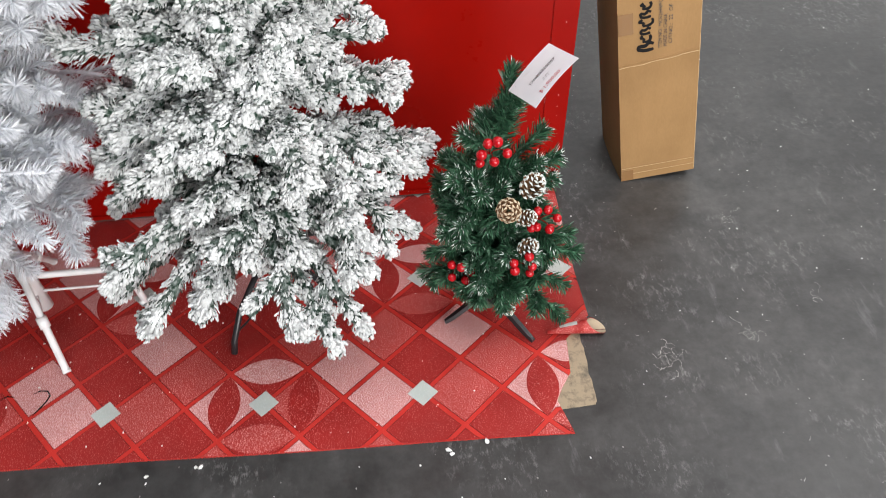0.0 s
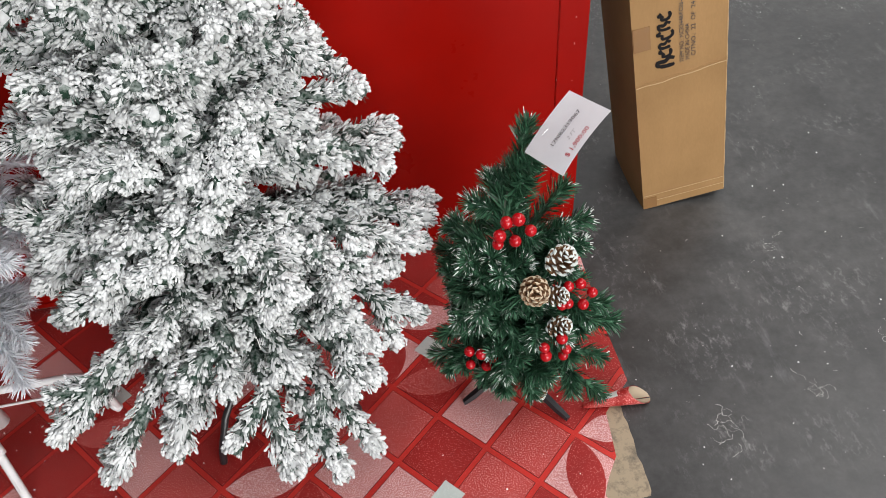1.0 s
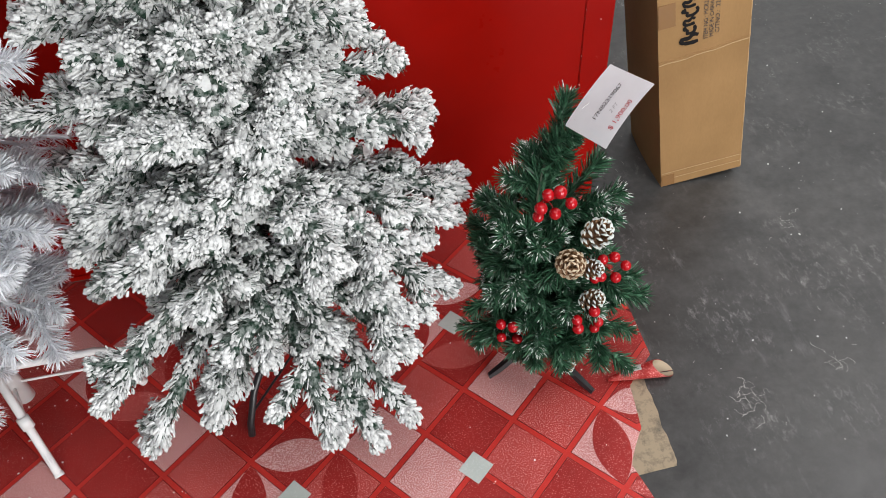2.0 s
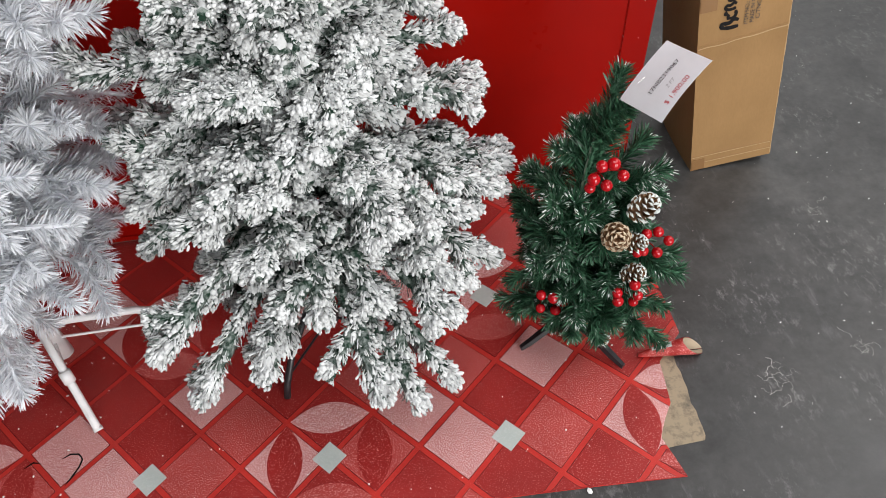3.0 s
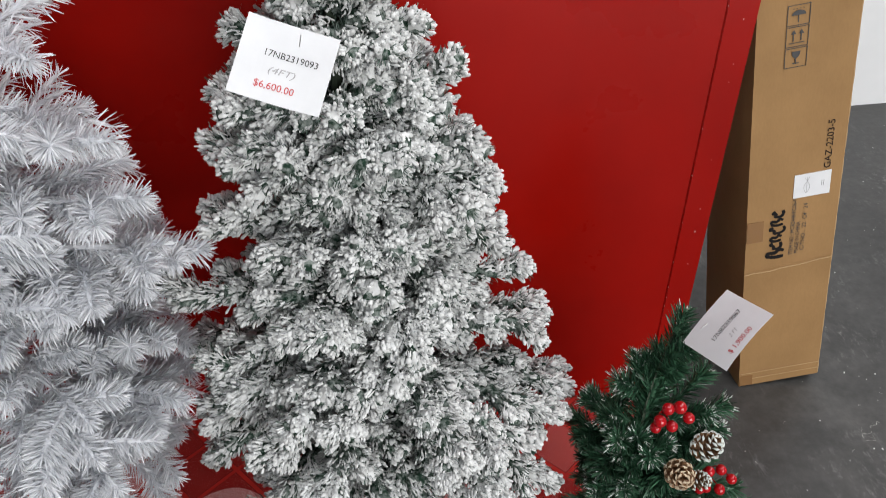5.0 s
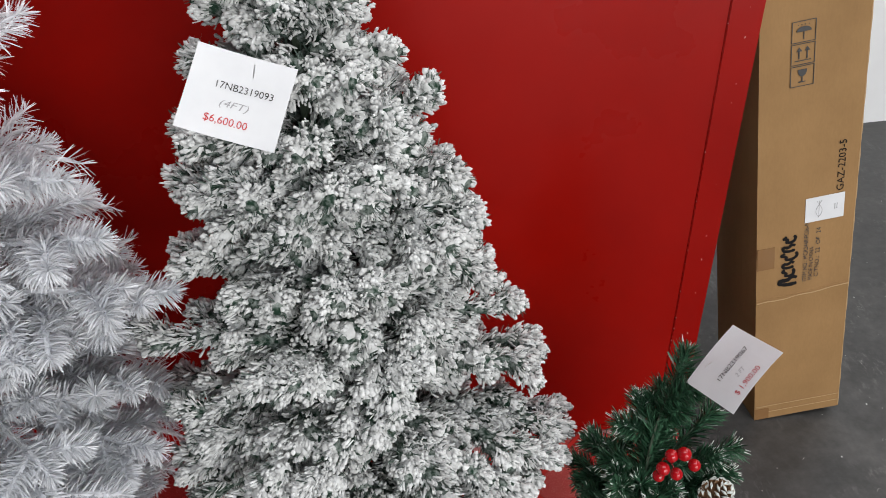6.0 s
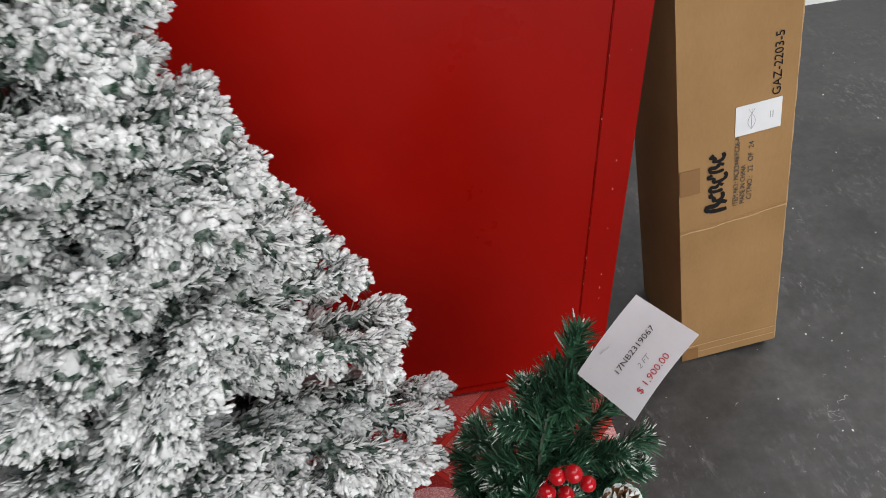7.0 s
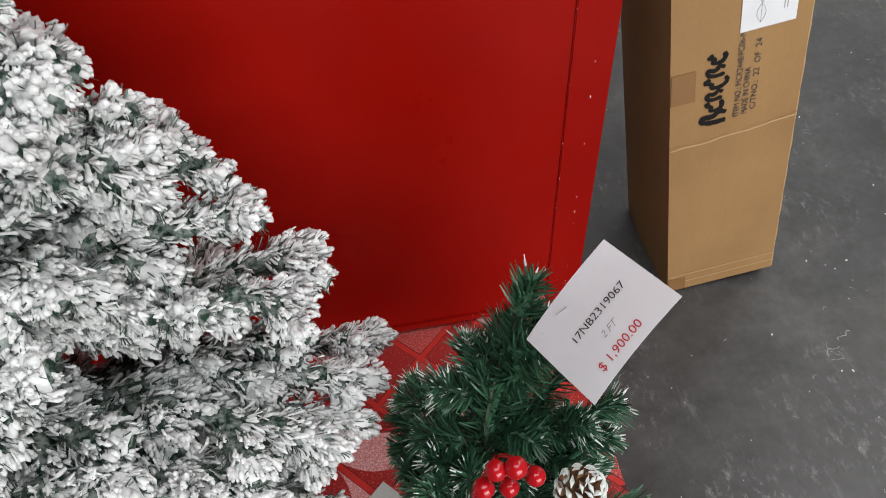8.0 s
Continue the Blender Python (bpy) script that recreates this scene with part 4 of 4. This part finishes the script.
# its outline: top, sides and the branches that hang over the feet
aimed(green_tree, GT_POSE, [
    (0.40, 0.292, 1.69, 0.585), (0.38, 0.318, 1.69, 0.525), (0.36, 0.345, 1.70, 0.45), (0.26, 0.392, 1.62, 0.275), (0.22, 0.408, 1.605, 0.205),
    (0.19, 0.378, 1.57, 0.155), (0.16, 0.372, 1.535, 0.105), (0.19, 0.197, 1.535, 0.165), (0.19, 0.118, 1.60, 0.165), (0.22, 0.113, 1.64, 0.21),
    (0.28, 0.145, 1.74, 0.315), (0.18, 0.235, 1.535, 0.135),
], "green", 41, 0.06, 0.0265, 240, 2, frosted=0.03)
# branches with white dusted ends
aimed(green_tree, GT_POSE, [
    (0.36, 0.211, 1.71, 0.485), (0.33, 0.366, 1.65, 0.418), (0.31, 0.352, 1.62, 0.385), (0.28, 0.155, 1.575, 0.30), (0.32, 0.216, 1.565, 0.415),
    (0.24, 0.307, 1.55, 0.285), (0.33, 0.184, 1.735, 0.395), (0.33, 0.19, 1.60, 0.45), (0.20, 0.244, 1.53, 0.225), (0.28, 0.175, 1.56, 0.37),
], "green", 43, 0.05, 0.0265, 230, 2, frosted=0.22)
for x, y in ((-0.10, -0.022), (0.085, -0.095), (0.03, 0.12)):
    bm = bmesh.new()
    ax = Vector((x, y, 0)).normalized()
    sd = Vector((-ax.y, ax.x, 0))
    pts = [(0.0, 0.055, 0.010), (0.4, 0.045, 0.009), (0.8, 0.016, 0.008), (1.0, 0.003, 0.006)]
    rings = []
    for s, z, w in pts:
        mid = Vector((x, y, 0)) * s
        rings.append([bm.verts.new(mid + sd * w * a + Vector((0, 0, z + b))) for a, b in ((-1, 0), (1, 0), (0.6, 0.010), (-0.6, 0.010))])
    for a, b in zip(rings, rings[1:]):
        for k in range(4):
            bm.faces.new((a[k], a[(k + 1) % 4], b[(k + 1) % 4], b[k]))
    bm.faces.new(rings[0][::-1])
    bm.faces.new(rings[-1])
    for q in bm.verts:
        q.co.z = max(q.co.z - 0.003, 0.0026)
    part("stand_foot", bm, BLACK_METAL, green_tree, "black plastic foot")


def berry_cluster(x, y, z, seed, number=6):
    """Lacquered berries on wires; parts of the small tree."""
    rng = random.Random(seed)
    hold = new("berry_cluster")
    hold.empty_display_size = 0.02
    hold.parent = green_tree
    hold.matrix_local = Matrix.Translation((x - GT[0], y - GT[1], z))
    tagged(hold, "cluster of glossy red berries on wires")
    back = Vector((0, 0.035, -0.03))
    for k in range(number):
        a = 2 * math.pi * k / number + rng.uniform(-0.3, 0.3)
        r = rng.uniform(0.016, 0.03)
        q = Vector((r * math.cos(a), rng.uniform(-0.008, 0.004), r * math.sin(a)))
        bm = bmesh.new()
        bmesh.ops.create_uvsphere(bm, u_segments=16, v_segments=10, radius=rng.uniform(0.0082, 0.0098))
        bmesh.ops.translate(bm, verts=bm.verts, vec=q)
        part("berry", bm, BERRY, hold, "", True)
        part("wire", tube_bm(arc(q + Vector((0, 0.008, 0)), back, 0.006, 4), 0.0009, 5), BERRY, hold)


def pine_cone(x, y, z, way, size, frost, seed):
    rng = random.Random(seed)
    bm = bmesh.new()
    total = 46
    for k in range(total):
        u = (k + 0.5) / total
        a = k * 2.39996
        rad = size * (0.18 + 0.42 * math.sin(math.pi * min(1, u * 0.85 + 0.12)))
        zc = size * (u * 1.5 - 0.7)
        open_up = 0.25 + 1.0 * u
        m = Matrix.Rotation(a, 4, "Z") @ Matrix.Translation((rad * 0.35, 0, zc)) @ Matrix.Rotation(-open_up, 4, "Y")
        ln, wd = rad * 0.85 + size * 0.08, size * 0.2
        rows = []
        for s, w, t in ((0.0, 0.5, 0.06), (0.6, 1.0, 0.09), (0.85, 0.95, 0.11), (1.0, 0.45, 0.07)):
            rows.append([bm.verts.new(m @ Vector((ln * s, wd * w * b, size * t * c))) for b, c in ((-1, 0), (0, 0.8), (1, 0), (0, -0.5))])
        for i, (r0, r1) in enumerate(zip(rows, rows[1:])):
            for q in range(4):
                f = bm.faces.new((r0[q], r0[(q + 1) % 4], r1[(q + 1) % 4], r1[q]))
                f.material_index = 1 if (i == 2 and (rng.random() < 0.85 if frost else q % 2 == 0)) or (frost and i == 1 and rng.random() < frost * 0.3) else 0
        bm.faces.new(rows[-1]).material_index = 1
    ob = part("pine_cone", bm, [CONE, FROST if frost else CREAM], green_tree, "frosted pine cone" if frost else "brown pine cone with cream rims")
    ob.matrix_local = Matrix.Translation((x - GT[0], y - GT[1], z)) @ Vector(way).to_track_quat("Z", "Y").to_matrix().to_4x4()


pine_cone(0.266, 1.560, 0.378, (-0.1, -0.75, 0.65), 0.034, 0.0, 1)
pine_cone(0.309, 1.578, 0.412, (0.35, -0.3, 0.85), 0.033, 0.75, 2)
pine_cone(0.297, 1.562, 0.355, (0.6, -0.5, 0.5), 0.024, 0.7, 3)
pine_cone(0.300, 1.555, 0.288, (0.5, -0.4, 0.6), 0.026, 0.75, 4)
pine_cone(0.262, 1.560, 0.138, (0.1, -0.6, -0.6), 0.029, 0.75, 5)
berry_cluster(0.236, 1.556, 0.512, 1)
berry_cluster(0.327, 1.572, 0.338, 2, 7)
berry_cluster(0.172, 1.572, 0.224, 3, 5)
berry_cluster(0.290, 1.535, 0.262, 4, 5)


# ---- price cards ----
def price_card(name, label, centre, right, upward, lines, bend, staple):
    right, upward = Vector(right), Vector(upward)
    w, hgt = right.length, upward.length
    ex = right.normalized()
    ez = ex.cross(upward).normalized()
    ey = ez.cross(ex)
    m = Matrix((ex, ey, ez)).transposed().to_4x4()
    card = thing(name, label, "price card", Matrix.Translation(centre) @ m, "price cards")

    def height(a, b):
        return bend * (2 * a / w) ** 2 + 0.4 * bend * math.sin(3 * b / hgt + 2 * a / w)

    bm = bmesh.new()
    n = 14
    vs = [[bm.verts.new((w * (i / n - 0.5), hgt * (j / n - 0.5), height(w * (i / n - 0.5), hgt * (j / n - 0.5)))) for j in range(n + 1)] for i in range(n + 1)]
    for i in range(n):
        for j in range(n):
            bm.faces.new((vs[i][j], vs[i + 1][j], vs[i + 1][j + 1], vs[i][j + 1]))
    sheet = part("paper", bm, PAPER, card)
    sol2 = sheet.modifiers.new("thickness", "SOLIDIFY")
    sol2.thickness, sol2.offset = 0.0003, -1
    for body, a, b, width, tall, mat, slant in lines:
        me = text_mesh("printed_text", body, width * w, mat, tall, slant)
        co = np.empty(len(me.vertices) * 3)
        me.vertices.foreach_get("co", co)
        co = co.reshape(-1, 3)
        for q in co:
            q[0] += a * w
            q[1] += b * hgt
            q[2] = height(q[0], q[1]) + 0.0005
        me.vertices.foreach_set("co", co.ravel())
        part("printed_text", me, None, sheet)
    (a0, b0), (a1, b1) = staple
    bm = tube_bm([(a0 * w, b0 * hgt, height(a0 * w, b0 * hgt) + 0.0006), (a1 * w, b1 * hgt, height(a1 * w, b1 * hgt) + 0.0006)], 0.0004, 5)
    part("staple", bm, STAPLE, sheet)
    return card


price_card("price_card", "white paper price card stapled to the small green tree", (0.3275, 1.629, 0.607), (0.073, 0.0425, 0.0585), (-0.035, 0.0745, -0.0075),
           [("17NB2319067", 0.04, 0.036, 0.57, 0.0068, INK_GREY, 0), ("2 FT", 0.0, -0.165, 0.16, 0.006, INK_PENCIL, 0.3), ("$ 1,900.00", -0.043, -0.36, 0.45, 0.0085, INK_RED, 0)], -0.004, ((-0.195, 0.376), (-0.085, 0.332)))
price_card("price_card", "white paper price card stapled to the flocked tree", (-0.2145, 1.5725, 1.0635), (0.087, -0.009, -0.033), (0.026, 0.053, 0.058),
           [("17NB2319093", 0.06, 0.10, 0.57, 0.0068, INK_GREY, 0), ("(4FT)", 0.0, -0.11, 0.29, 0.0085, INK_PENCIL, 0.25), ("$6,600.00", -0.04, -0.30, 0.43, 0.0085, INK_RED, 0)], 0.003, ((0.08, 0.42), (0.10, 0.27)))

# ---- foam crumbs on the floor ----
random.seed(8)
bm = bmesh.new()


def crumb(x, y, r, z=0.0):
    q = bmesh.ops.create_icosphere(bm, subdivisions=1, radius=r)["verts"]
    for k in q:
        k.co *= random.uniform(0.7, 1.2)
    bmesh.ops.transform(bm, matrix=Matrix.Translation((x, y, z + r * 0.5)) @ Matrix.Rotation(random.uniform(0, 3), 4, "Z") @ Matrix.Diagonal((random.uniform(0.8, 1.9), 1, 0.6, 1)), verts=q)


for k in range(160):
    x, y = random.uniform(0.45, 1.7), random.uniform(1.0, 3.4)
    crumb(x, y, random.choice((0.0005, 0.0007, 0.001, 0.0016)))
for k in range(30):
    crumb(random.uniform(-0.8, 0.4), random.uniform(1.0, 1.32), random.choice((0.0012, 0.002)))
for k in range(110):
    crumb(random.uniform(-1.0, 0.38), random.uniform(1.37, 2.0), random.choice((0.0008, 0.0012, 0.002)), 0.003)
for x, y in ((0.123, 1.318), (0.128, 1.309), (0.197, 1.33), (-0.452, 1.315), (-0.36, 1.326), (-0.35, 1.327)):
    crumb(x, y, 0.0045)
tagged(part("foam_crumbs", bm, FOAM), "white foam crumbs scattered on floor and mat", "crumbs", kind="stuff")

# ---- chalky scuffs on the concrete ----
random.seed(17)
bm = bmesh.new()


def scribble(x, y, size, turns, width):
    pts, a = [], random.uniform(0, 6.3)
    for k in range(turns):
        a += random.uniform(-1.0, 1.0)
        x, y = x + size * math.cos(a), y + size * math.sin(a)
        pts.append((x, y, 0.0))
    start = len(bm.verts)
    tube_bm(pts, [width * random.uniform(0.3, 1.0) for _ in pts], 4, bm)
    bm.verts.ensure_lookup_table()
    for q in bm.verts[start:]:
        q.co.z = 0.0004 + q.co.z * 0.2


for cx, cy, number in ((0.60, 1.50, 9), (0.765, 1.55, 8), (0.585, 1.47, 4), (0.86, 1.9, 4), (0.95, 1.62, 3)):
    for k in range(number):
        scribble(cx + random.uniform(-0.016, 0.016), cy + random.uniform(-0.018, 0.018), 0.0026, 16, random.uniform(0.0003, 0.0008))
for k in range(110):
    scribble(random.uniform(0.5, 1.8), random.uniform(1.1, 3.2), random.uniform(0.0015, 0.004), random.randint(3, 6), random.uniform(0.0003, 0.0007))
tagged(part("chalk_scuffs", bm, SCUFF), "pale chalky scratches on the dark concrete floor", "scuffs", kind="stuff")
